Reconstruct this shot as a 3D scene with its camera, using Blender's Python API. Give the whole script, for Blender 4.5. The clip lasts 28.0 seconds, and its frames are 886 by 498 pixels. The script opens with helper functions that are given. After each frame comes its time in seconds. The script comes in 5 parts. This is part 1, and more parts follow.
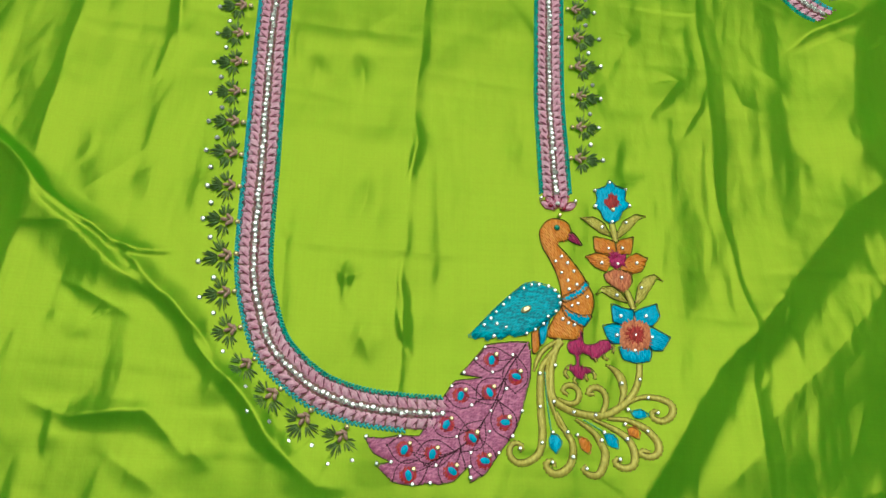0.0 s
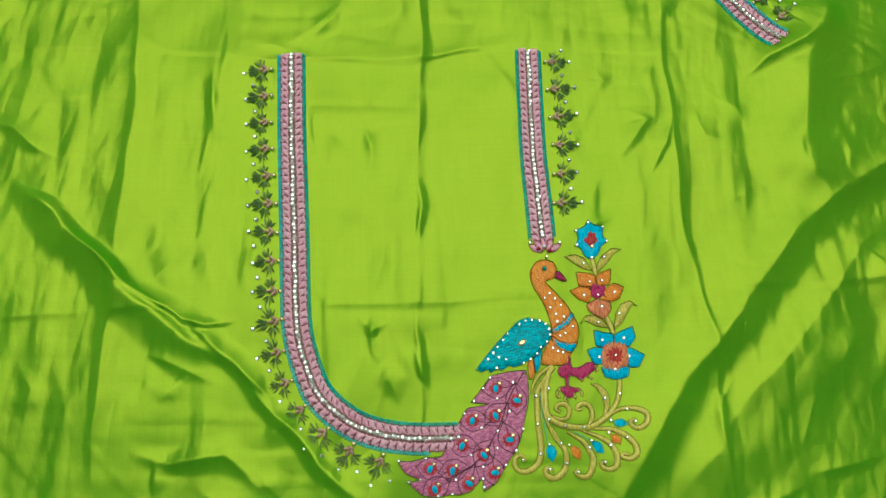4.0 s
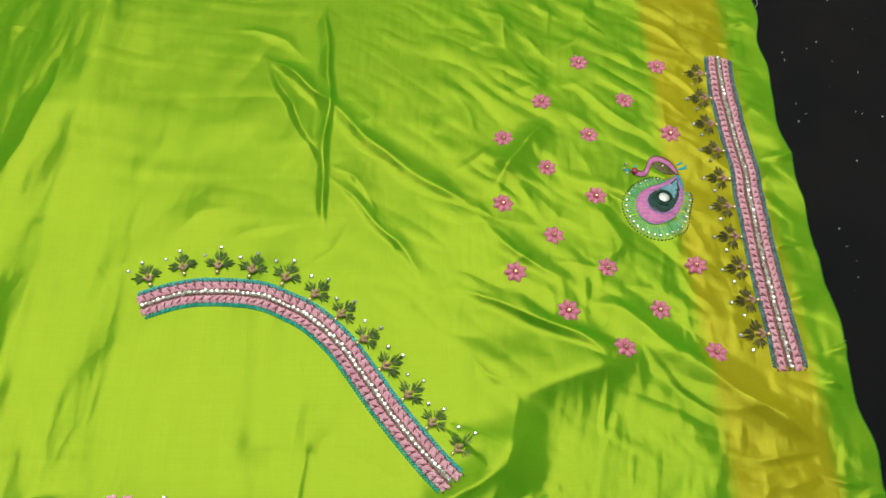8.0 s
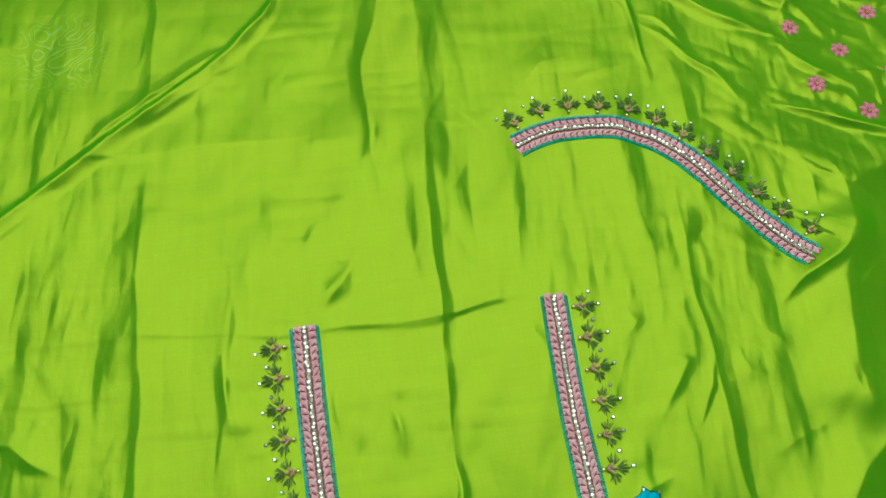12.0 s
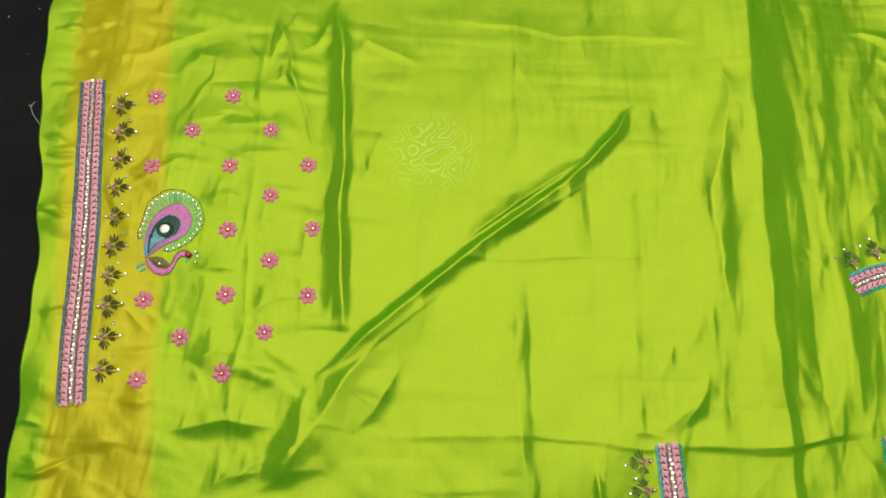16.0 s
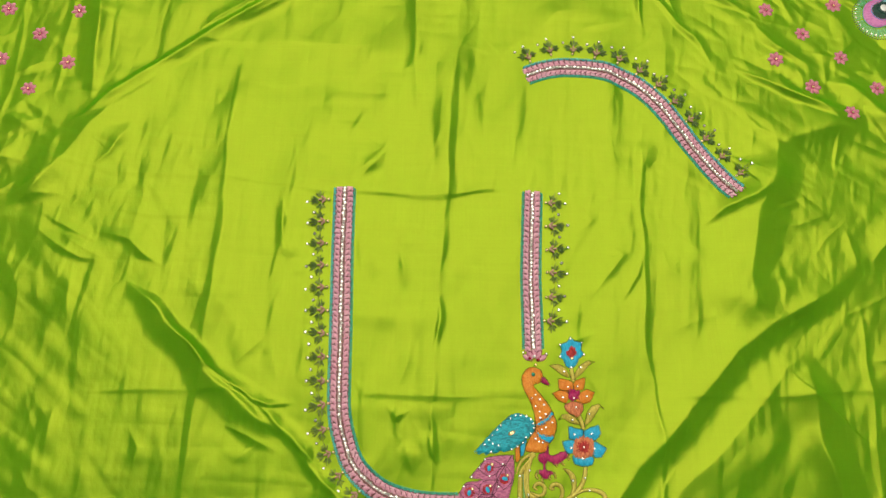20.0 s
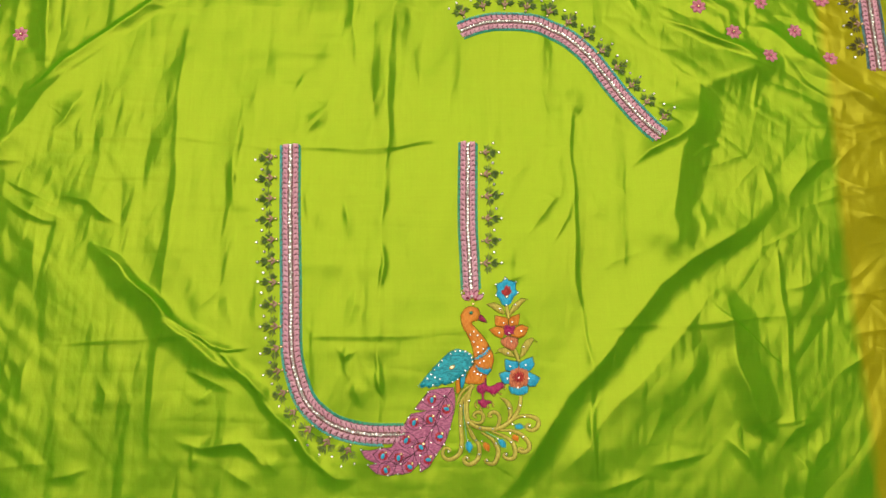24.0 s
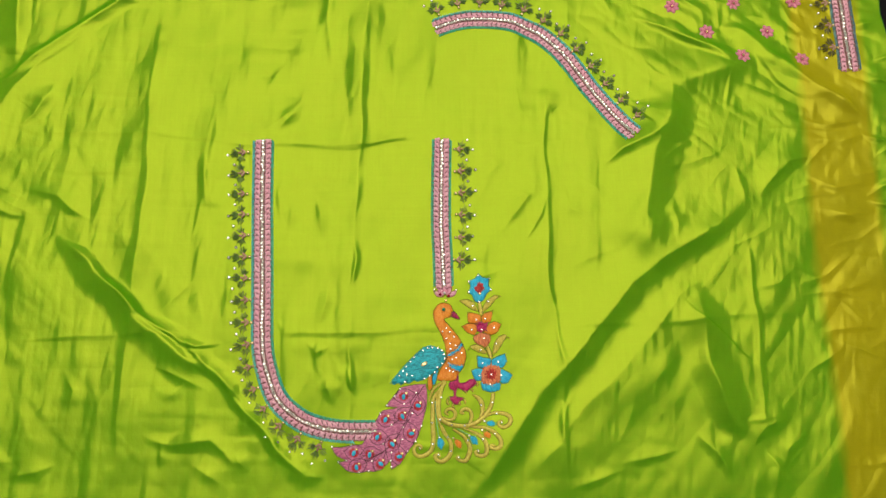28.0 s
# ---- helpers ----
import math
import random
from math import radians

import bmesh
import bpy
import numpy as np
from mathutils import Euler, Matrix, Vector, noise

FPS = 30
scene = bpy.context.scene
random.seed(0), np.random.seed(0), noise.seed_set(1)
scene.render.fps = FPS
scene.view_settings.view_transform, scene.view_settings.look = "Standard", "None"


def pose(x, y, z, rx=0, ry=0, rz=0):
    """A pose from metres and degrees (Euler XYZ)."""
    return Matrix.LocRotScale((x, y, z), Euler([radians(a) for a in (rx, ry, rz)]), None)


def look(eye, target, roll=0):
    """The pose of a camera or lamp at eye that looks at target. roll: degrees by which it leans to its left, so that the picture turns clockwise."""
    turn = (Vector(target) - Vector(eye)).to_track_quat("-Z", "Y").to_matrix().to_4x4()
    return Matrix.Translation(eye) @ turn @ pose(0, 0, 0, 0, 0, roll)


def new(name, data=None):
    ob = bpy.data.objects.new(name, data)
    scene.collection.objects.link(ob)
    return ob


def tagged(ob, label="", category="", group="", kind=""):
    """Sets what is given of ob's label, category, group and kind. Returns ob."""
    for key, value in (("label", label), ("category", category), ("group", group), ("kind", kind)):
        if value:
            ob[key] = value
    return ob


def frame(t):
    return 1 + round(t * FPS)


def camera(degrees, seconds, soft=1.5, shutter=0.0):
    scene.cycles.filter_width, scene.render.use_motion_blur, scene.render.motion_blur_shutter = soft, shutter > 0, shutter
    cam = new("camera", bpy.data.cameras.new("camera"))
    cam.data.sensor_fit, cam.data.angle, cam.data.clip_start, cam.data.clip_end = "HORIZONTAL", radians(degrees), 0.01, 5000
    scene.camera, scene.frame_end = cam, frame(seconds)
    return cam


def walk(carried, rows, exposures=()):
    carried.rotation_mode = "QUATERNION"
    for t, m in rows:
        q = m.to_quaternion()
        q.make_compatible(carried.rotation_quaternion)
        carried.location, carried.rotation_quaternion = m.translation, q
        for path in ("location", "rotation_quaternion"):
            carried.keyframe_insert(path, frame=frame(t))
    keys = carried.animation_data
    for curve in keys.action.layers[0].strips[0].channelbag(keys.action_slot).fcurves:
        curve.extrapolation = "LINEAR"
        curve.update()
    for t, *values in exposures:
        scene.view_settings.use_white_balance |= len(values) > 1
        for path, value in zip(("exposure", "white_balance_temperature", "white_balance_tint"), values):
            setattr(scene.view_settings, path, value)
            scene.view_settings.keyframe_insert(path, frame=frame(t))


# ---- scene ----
cam = camera(56.0, 28.0)
PATH = [
    (0, (-0.0555, -0.0100, 0.4285), (0.0624, 0.3959, -0.4778), 18.38),
    (0.5, (-0.0493, -0.0115, 0.4114), (0.0657, 0.3688, -0.5063), 18.66),
    (1, (-0.0444, -0.0076, 0.3913), (0.0681, 0.3316, -0.5427), 20.17),
    (1.5, (-0.0445, -0.0049, 0.3881), (0.0670, 0.3261, -0.5489), 20.37),
    (2, (-0.0430, -0.0035, 0.3918), (0.0630, 0.3304, -0.5448), 19.41),
    (2.5, (-0.0521, 0.0059, 0.4154), (0.0689, 0.3372, -0.5203), 21.87),
    (4.5, (-0.0299, 0.0509, 0.5688), (0.0107, 0.3496, -0.3847), 3.99),
    (5, (-0.0451, 0.0708, 0.5689), (0.0116, 0.3607, -0.3865), 6.98),
    (5.5, (-0.0212, 0.1035, 0.5613), (0.0530, 0.4613, -0.3695), 5.49),
    (6, (0.0370, 0.1509, 0.5415), (0.1514, 0.5444, -0.3707), 6.92),
    (6.5, (0.1170, 0.1928, 0.5257), (0.2390, 0.6108, -0.3745), 7.00),
    (7, (0.1749, 0.2269, 0.5061), (0.2934, 0.6556, -0.3896), 8.07),
    (7.5, (0.1934, 0.2430, 0.5092), (0.3030, 0.7137, -0.3662), 9.05),
    (8, (0.2085, 0.2482, 0.5088), (0.3093, 0.7423, -0.3547), 9.88),
    (8.5, (0.2367, 0.2573, 0.4989), (0.3278, 0.7482, -0.3675), 10.02),
    (9, (0.2426, 0.2593, 0.5003), (0.3365, 0.7134, -0.3857), 10.99),
    (9.5, (0.2072, 0.2500, 0.5212), (0.3063, 0.6926, -0.3701), 11.83),
    (10, (0.1358, 0.2187, 0.5530), (0.2253, 0.6576, -0.3411), 9.89),
    (10.5, (0.0525, 0.2157, 0.5661), (0.1484, 0.6374, -0.3355), 9.10),
    (11, (-0.0056, 0.2193, 0.5646), (0.0843, 0.6242, -0.3453), 6.56),
    (11.5, (-0.0289, 0.1866, 0.5621), (0.0565, 0.5921, -0.3480), 4.29),
    (12, (-0.0539, 0.1830, 0.5591), (0.0296, 0.5702, -0.3591), 3.87),
    (12.5, (-0.1070, 0.2252, 0.6192), (-0.0230, 0.6086, -0.3006), 5.78),
    (13, (-0.1757, 0.2431, 0.6381), (-0.1018, 0.6096, -0.2894), 5.80),
    (13.5, (-0.2396, 0.2694, 0.6720), (-0.1925, 0.6060, -0.2684), 3.32),
    (15.5, (-0.3182, 0.3018, 0.6416), (-0.2779, 0.6436, -0.2973), 4.94),
    (16, (-0.3031, 0.2977, 0.6511), (-0.2638, 0.6438, -0.2863), 4.73),
    (16.5, (-0.2913, 0.2831, 0.6616), (-0.2497, 0.6270, -0.2766), 5.06),
    (17, (-0.2581, 0.2519, 0.6783), (-0.2326, 0.5887, -0.2629), 3.56),
    (17.5, (-0.1988, 0.2118, 0.6684), (-0.1917, 0.5399, -0.2762), 2.61),
    (18, (-0.1495, 0.1888, 0.6765), (-0.1409, 0.4950, -0.2754), 3.62),
    (18.5, (-0.1051, 0.1510, 0.7012), (-0.0938, 0.4493, -0.2532), 4.19),
    (19, (-0.0689, 0.1239, 0.7172), (-0.0516, 0.4216, -0.2373), 4.78),
    (19.5, (-0.0479, 0.1052, 0.7333), (-0.0308, 0.3974, -0.2229), 4.27),
    (20, (-0.0276, 0.0841, 0.7383), (-0.0109, 0.3817, -0.2162), 4.07),
    (20.5, (-0.0053, 0.0673, 0.7448), (0.0102, 0.3602, -0.2112), 3.95),
    (21, (0.0089, 0.0563, 0.7542), (0.0241, 0.3434, -0.2036), 3.93),
    (21.5, (0.0019, 0.0579, 0.7676), (0.0398, 0.3194, -0.1969), 8.04),
    (23.5, (0.0075, 0.0516, 0.7727), (0.0318, 0.2976, -0.1963), 4.42),
    (24, (0.0216, 0.0665, 0.7874), (0.0461, 0.3081, -0.1826), 4.37),
    (24.5, (0.0370, 0.0903, 0.7798), (0.0763, 0.3458, -0.1862), 7.09),
    (25, (0.0553, 0.1421, 0.7923), (0.1027, 0.4183, -0.1676), 8.53),
    (25.5, (0.0667, 0.1601, 0.7987), (0.1210, 0.4870, -0.1448), 8.76),
    (26, (0.0772, 0.1632, 0.7985), (0.1325, 0.5077, -0.1387), 8.64),
    (26.5, (0.0481, 0.1358, 0.8105), (0.1075, 0.4831, -0.1254), 9.24),
    (27, (0.0278, 0.0941, 0.8227), (0.0769, 0.4193, -0.1217), 7.93),
    (27.5, (0.0261, 0.0827, 0.7919), (0.0726, 0.3702, -0.1647), 7.98),
    (28, (0.0323, 0.0556, 0.7826), (0.0759, 0.3065, -0.1844), 8.55),
]
EXPOSURES = [(0, -0.17, 5800, -10), (2, -0.17, 5900, -6), (5, -0.18, 5800, -18), (7, -0.15, 6090, -6), (8, -0.04, 6240, -2), (9, -0.02, 6340, 2), (10, -0.03, 6290, -6), (11, -0.12, 5980, -20), (12, -0.18, 6000, -24), (14, -0.08, 6240, -18), (16, -0.03, 6740, 2), (18, -0.1, 6690, -4), (19, -0.03, 6890, 3), (21, -0.07, 6950, 5), (24, -0.06, 6980, 7), (27, -0.03, 6990, 5)]
walk(cam, [(t, look(eye, target, roll)) for t, eye, target, roll in PATH], EXPOSURES)
from mathutils.geometry import delaunay_2d_cdt

# ---- world and light ----
world = bpy.data.worlds.new("world")
scene.world = world
world.use_nodes = True
world.node_tree.nodes["Background"].inputs[0].default_value = (0.9, 0.95, 1.0, 1)
world.node_tree.nodes["Background"].inputs[1].default_value = 0.02
# assumed light out of view; size and place tuned to the silk's sheen
LAMP = (-0.04, 1.28, 2.30)
lamp_data = bpy.data.lights.new("ceiling_lamp_light", "AREA")
lamp_data.shape, lamp_data.size, lamp_data.size_y = "RECTANGLE", 3.00, 2.20
lamp_data.energy, lamp_data.color = 25.0, (1.0, 0.97, 0.90)
lamp = new("ceiling_lamp_light", lamp_data)
lamp.matrix_world = look(LAMP, (LAMP[0], LAMP[1], 0))


# ---- materials ----
class Mat:
    """A node material with short ways to add nodes."""

    def __init__(self, name):
        self.m = bpy.data.materials.new(name)
        self.m.use_nodes = True
        self.t = self.m.node_tree
        self.b = self.t.nodes["Principled BSDF"]
        self.out = self.t.nodes["Material Output"]
        self.pos = self.t.nodes.new("ShaderNodeTexCoord").outputs["Object"]

    def node(self, kind, **values):
        n = self.t.nodes.new(kind)
        for key, value in values.items():
            if key in n.inputs:
                n.inputs[key].default_value = value
        return n

    def link(self, a, b):
        self.t.links.new(a, b)

    def scaled(self, sx, sy, sz):
        n = self.t.nodes.new("ShaderNodeMapping")
        n.inputs["Scale"].default_value = (sx, sy, sz)
        self.link(self.pos, n.inputs["Vector"])
        return n.outputs["Vector"]

    def noise(self, scale, detail=3.0, vector=None, rough=0.55):
        n = self.node("ShaderNodeTexNoise", Scale=scale, Detail=detail, Roughness=rough)
        self.link(vector or self.pos, n.inputs["Vector"])
        return n.outputs["Fac"]

    def ramp(self, fac, *stops):
        n = self.t.nodes.new("ShaderNodeValToRGB")
        e = n.color_ramp.elements
        while len(e) < len(stops):
            e.new(0.5)
        for k, (at, col) in zip(e, stops):
            k.position, k.color = at, (*col, 1)
        self.link(fac, n.inputs["Fac"])
        return n.outputs["Color"]

    def math(self, op, a, b):
        n = self.t.nodes.new("ShaderNodeMath")
        n.operation = op
        for i, v in enumerate((a, b)):
            if isinstance(v, (int, float)):
                n.inputs[i].default_value = v
            else:
                self.link(v, n.inputs[i])
        return n.outputs[0]

    def mix(self, fac, a, b, kind="MIX"):
        n = self.t.nodes.new("ShaderNodeMix")
        n.data_type, n.blend_type = "RGBA", kind
        for sock, v in ((n.inputs[0], fac), (n.inputs[6], a), (n.inputs[7], b)):
            if isinstance(v, (int, float)):
                sock.default_value = v
            elif isinstance(v, tuple):
                sock.default_value = (*v, 1)
            else:
                self.link(v, sock)
        return n.outputs[2]

    def bump(self, height, strength, distance):
        n = self.node("ShaderNodeBump", Strength=strength, Distance=distance)
        self.link(height, n.inputs["Height"])
        return n.outputs["Normal"]


def silk(name, body, gleam, gold_body, gold_gleam, share, rough):
    """Shot silk: threads of one colour scatter, those across them gleam in another; the weave turns to gold in the borders."""
    k = Mat(name)
    weave = k.t.nodes.new("ShaderNodeAttribute")
    weave.attribute_name = "gold"
    gold = weave.outputs["Fac"]
    warp = k.noise(1.0, 2.0, k.scaled(1100, 16, 40))
    weft = k.noise(1.0, 2.0, k.scaled(14, 1100, 40))
    cloud = k.noise(14.0, 4.0)
    fine = k.noise(900.0, 2.0)
    lines = k.mix(0.5, warp, weft)
    tone = k.mix(gold, body, gold_body)
    shine = k.mix(gold, gleam, gold_gleam)
    slub = k.ramp(lines, (0.36, (0.965, 0.965, 0.965)), (0.62, (1.02, 1.02, 1.02)))
    tone = k.mix(1.0, tone, slub, "MULTIPLY")
    tone = k.mix(1.0, tone, k.ramp(fine, (0.3, (0.94, 0.94, 0.94)), (0.7, (1.04, 1.04, 1.04))), "MULTIPLY")
    tone = k.mix(1.0, tone, k.ramp(cloud, (0.3, (0.86, 0.90, 0.9)), (0.7, (1.10, 1.06, 1.06))), "MULTIPLY")
    shine = k.mix(1.0, shine, slub, "MULTIPLY")
    # moiré shimmer painted into the gleam colour: wandering bright lines in one spot of the cloth
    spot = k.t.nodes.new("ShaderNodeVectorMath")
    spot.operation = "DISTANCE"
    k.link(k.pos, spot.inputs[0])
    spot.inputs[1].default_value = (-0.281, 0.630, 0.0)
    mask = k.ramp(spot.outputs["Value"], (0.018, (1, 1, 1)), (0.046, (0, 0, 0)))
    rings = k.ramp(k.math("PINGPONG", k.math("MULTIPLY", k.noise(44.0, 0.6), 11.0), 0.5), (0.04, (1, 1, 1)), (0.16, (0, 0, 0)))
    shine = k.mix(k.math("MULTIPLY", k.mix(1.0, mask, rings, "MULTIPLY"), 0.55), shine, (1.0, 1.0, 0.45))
    normal = k.bump(k.mix(0.5, lines, fine), 0.15, 0.00006)
    soft = k.bump(k.noise(1.0, 3.0, k.scaled(120, 60, 60)), 0.35, 0.0007)
    k.link(soft, k.t.nodes[normal.node.name].inputs["Normal"])
    d = k.node("ShaderNodeBsdfDiffuse", Roughness=0.6)
    g = k.node("ShaderNodeBsdfAnisotropic", Roughness=rough, Anisotropy=0.22)
    grain = k.t.nodes.new("ShaderNodeCombineXYZ")
    grain.inputs[0].default_value = 1.0
    k.link(grain.outputs[0], g.inputs["Tangent"])
    k.link(tone, d.inputs["Color"]), k.link(shine, g.inputs["Color"])
    k.link(k.math("ADD", k.math("MULTIPLY", cloud, 0.10), rough - 0.05), g.inputs["Roughness"])
    k.link(normal, d.inputs["Normal"]), k.link(normal, g.inputs["Normal"])
    both = k.node("ShaderNodeMixShader", Fac=share)
    k.link(d.outputs[0], both.inputs[1]), k.link(g.outputs[0], both.inputs[2])
    # a thin, tighter sheen on top, as satin threads have
    sheen = k.node("ShaderNodeBsdfAnisotropic", Roughness=0.24, Anisotropy=0.4)
    k.link(grain.outputs[0], sheen.inputs["Tangent"])
    k.link(normal, sheen.inputs["Normal"])
    k.link(k.mix(0.25, shine, (0.85, 0.90, 0.12)), sheen.inputs["Color"])
    satin = k.node("ShaderNodeMixShader", Fac=0.026)
    k.link(both.outputs[0], satin.inputs[1]), k.link(sheen.outputs[0], satin.inputs[2])
    k.link(satin.outputs[0], k.out.inputs["Surface"])
    k.t.nodes.remove(k.b)
    return k.m


def thread(name, colour, dark, rough=0.36, scale=(800, 250, 300), sheen=0.08, metal=0.0):
    """Embroidery floss: fine strands, lighter and darker, that catch the light."""
    k = Mat(name)
    strands = k.noise(1.0, 2.0, k.scaled(*scale))
    patch = k.noise(160.0, 3.0)
    info = k.t.nodes.new("ShaderNodeNewGeometry").outputs["Random Per Island"]
    tone = k.mix(k.ramp(strands, (0.40, (0, 0, 0)), (0.58, (1, 1, 1))), dark, colour)
    tone = k.mix(k.math("MULTIPLY", patch, 0.28), tone, tuple(min(1.0, 1.35 * c + 0.02) for c in colour))
    tone = k.mix(k.math("MULTIPLY", info, 0.5), tone, dark)
    k.link(tone, k.b.inputs["Base Color"])
    k.b.inputs["Roughness"].default_value = rough
    k.b.inputs["Metallic"].default_value = metal
    k.b.inputs["Sheen Weight"].default_value = sheen
    k.b.inputs["Specular IOR Level"].default_value = 0.35
    k.link(k.bump(strands, 0.55, 0.0005), k.b.inputs["Normal"])
    return k.m


def stone(name, colour, rough, metal=0.0, coat=0.0, ior=1.5):
    k = Mat(name)
    info = k.t.nodes.new("ShaderNodeObjectInfo").outputs["Random"]
    k.link(k.mix(k.math("MULTIPLY", info, 0.35), colour, tuple(0.6 * c for c in colour)), k.b.inputs["Base Color"])
    k.b.inputs["Roughness"].default_value = rough
    k.b.inputs["Metallic"].default_value = metal
    k.b.inputs["Coat Weight"].default_value = coat
    k.b.inputs["IOR"].default_value = ior
    return k.m


SILK = silk("parrot_green_shot_silk", (0.098, 0.43, 0.012), (0.62, 0.62, 0.05), (0.52, 0.48, 0.014), (0.56, 0.50, 0.05), 0.28, 0.33)
PINK = thread("pink_floss", (1.0, 0.58, 0.68), (0.82, 0.33, 0.48), scale=(600, 600, 200))
PINK_PETAL = thread("rose_floss", (0.88, 0.34, 0.44), (0.54, 0.09, 0.20), scale=(250, 800, 300))
PAISLEY_PINK = thread("orchid_floss", (0.88, 0.32, 0.66), (0.60, 0.14, 0.42), scale=(250, 800, 300))
PALE_BLUE = thread("pale_blue_floss", (0.30, 0.56, 0.66), (0.10, 0.30, 0.38))
# dark ground that stands for shade between the band's stitches; also sews some outlines
SHADE = thread("plum_shade_floss", (0.36, 0.17, 0.14), (0.16, 0.07, 0.05))
TURQ = thread("turquoise_floss", (0.14, 0.80, 0.88), (0.05, 0.48, 0.58))
SEA = thread("sea_green_floss", (0.08, 0.72, 0.60), (0.02, 0.38, 0.32))
DULL_BLUE = thread("dull_blue_floss", (0.22, 0.46, 0.55), (0.05, 0.16, 0.22))
VEIN = thread("dark_plum_floss", (0.12, 0.02, 0.045), (0.04, 0.008, 0.015))
TEAL = thread("teal_floss", (0.03, 0.62, 0.76), (0.005, 0.24, 0.34), scale=(300, 800, 300))
BLUE = thread("blue_floss", (0.04, 0.64, 0.98), (0.01, 0.42, 0.76))
ORANGE = thread("orange_floss", (1.0, 0.40, 0.05), (0.88, 0.24, 0.015), scale=(700, 300, 300))
PEACH = thread("coral_floss", (0.95, 0.34, 0.14), (0.65, 0.15, 0.07))
RED = thread("red_floss", (0.78, 0.06, 0.05), (0.35, 0.015, 0.02))
CRIMSON = thread("crimson_floss", (0.68, 0.03, 0.20), (0.36, 0.012, 0.10))
PLUM = thread("mauve_floss", (0.84, 0.29, 0.49), (0.48, 0.10, 0.24), scale=(320, 800, 300))
OLD_GOLD = thread("old_gold_floss", (0.84, 0.70, 0.14), (0.56, 0.44, 0.06), rough=0.32, metal=0.12)
LEAF = thread("dark_green_floss", (0.25, 0.38, 0.10), (0.07, 0.15, 0.035))
OLIVE = thread("olive_floss", (0.24, 0.22, 0.06), (0.08, 0.07, 0.02))
MINT = thread("mint_floss", (0.26, 0.72, 0.42), (0.10, 0.42, 0.22))
DEEP_GREEN = thread("bottle_green_floss", (0.02, 0.11, 0.08), (0.006, 0.035, 0.03))
NAVY = thread("navy_floss", (0.02, 0.16, 0.30), (0.006, 0.06, 0.12))
BROWN = thread("brown_floss", (0.24, 0.15, 0.035), (0.09, 0.05, 0.014))
KNOT = thread("wine_knot_floss", (0.46, 0.10, 0.18), (0.22, 0.04, 0.08))
BLACK = thread("dark_outline_floss", (0.07, 0.03, 0.022), (0.025, 0.01, 0.009))
HEM = thread("green_hem_floss", (0.07, 0.28, 0.01), (0.03, 0.14, 0.005), sheen=0.0, rough=0.7)
SILVER = thread("silver_couching_thread", (0.95, 0.92, 0.87), (0.62, 0.58, 0.54), rough=0.3, metal=0.55)
CRYSTAL = stone("clear_rhinestone", (1.0, 1.0, 0.97), 0.22, 0.80, 0.5)
GOLD_BEAD = stone("gold_bead", (1.0, 0.80, 0.42), 0.22, 0.75, 0.6)
ROSE_BEAD = stone("dusty_rose_bead", (0.60, 0.34, 0.27), 0.35, 0.1, 0.4)
GREEN_BEAD = stone("green_glass_bead", (0.01, 0.33, 0.20), 0.12, 0.2, 1.0)
RED_BEAD = stone("red_glass_bead", (0.45, 0.0, 0.05), 0.12, 0.1, 1.0)
# mostly matte white: the mirror's bright reflection is put into its base colour
MIRROR = stone("mirror_disc", (1.0, 1.0, 1.0), 0.25, 0.20, 0.5)

k = Mat("black_granite")
specks = k.node("ShaderNodeTexVoronoi", Scale=95.0)
k.link(k.pos, specks.inputs["Vector"])
dust = k.ramp(specks.outputs["Distance"], (0.04, (1, 1, 1)), (0.11, (0, 0, 0)))
some = k.ramp(k.noise(60.0, 2.0), (0.60, (0, 0, 0)), (0.66, (1, 1, 1)))
base = k.ramp(k.noise(9.0, 6.0), (0.3, (0.005, 0.006, 0.008)), (0.7, (0.013, 0.011, 0.013)))
k.link(k.mix(k.mix(1.0, dust, some, "MULTIPLY"), base, (0.22, 0.21, 0.21)), k.b.inputs["Base Color"])
k.b.inputs["Specular IOR Level"].default_value = 0.07
k.link(k.ramp(k.noise(30.0, 5.0), (0.3, (0.38, 0.38, 0.38)), (0.7, (0.55, 0.55, 0.55))), k.b.inputs["Roughness"])
GRANITE = k.m

k = Mat("wall_paint")
k.link(k.ramp(k.noise(3.0, 5.0), (0.3, (0.72, 0.70, 0.65)), (0.7, (0.80, 0.78, 0.73))), k.b.inputs["Base Color"])
k.b.inputs["Roughness"].default_value = 0.8
k.link(k.bump(k.noise(120.0, 3.0), 0.2, 0.002), k.b.inputs["Normal"])
PAINT = k.m

k = Mat("lamp_diffuser")
k.b.inputs["Base Color"].default_value = (0.9, 0.9, 0.88, 1)
k.b.inputs["Emission Color"].default_value = (1.0, 0.97, 0.90, 1)
# the assumed panel's face glows as well as the area lamp below it
k.b.inputs["Emission Strength"].default_value = 1.45
DIFFUSER = k.m
WHITE_METAL = stone("white_enamel", (0.8, 0.8, 0.78), 0.4)
LINT = thread("pale_lint", (0.75, 0.76, 0.72), (0.45, 0.46, 0.44))


# ---- mesh helpers ----
def mesh_of(name, verts, faces, material, smooth=True):
    me = bpy.data.meshes.new(name)
    me.from_pydata([tuple(map(float, v)) for v in verts], [], [tuple(map(int, f)) for f in faces])
    me.materials.append(material)
    if smooth:
        me.polygons.foreach_set("use_smooth", [True] * len(me.polygons))
    me.update()
    return me


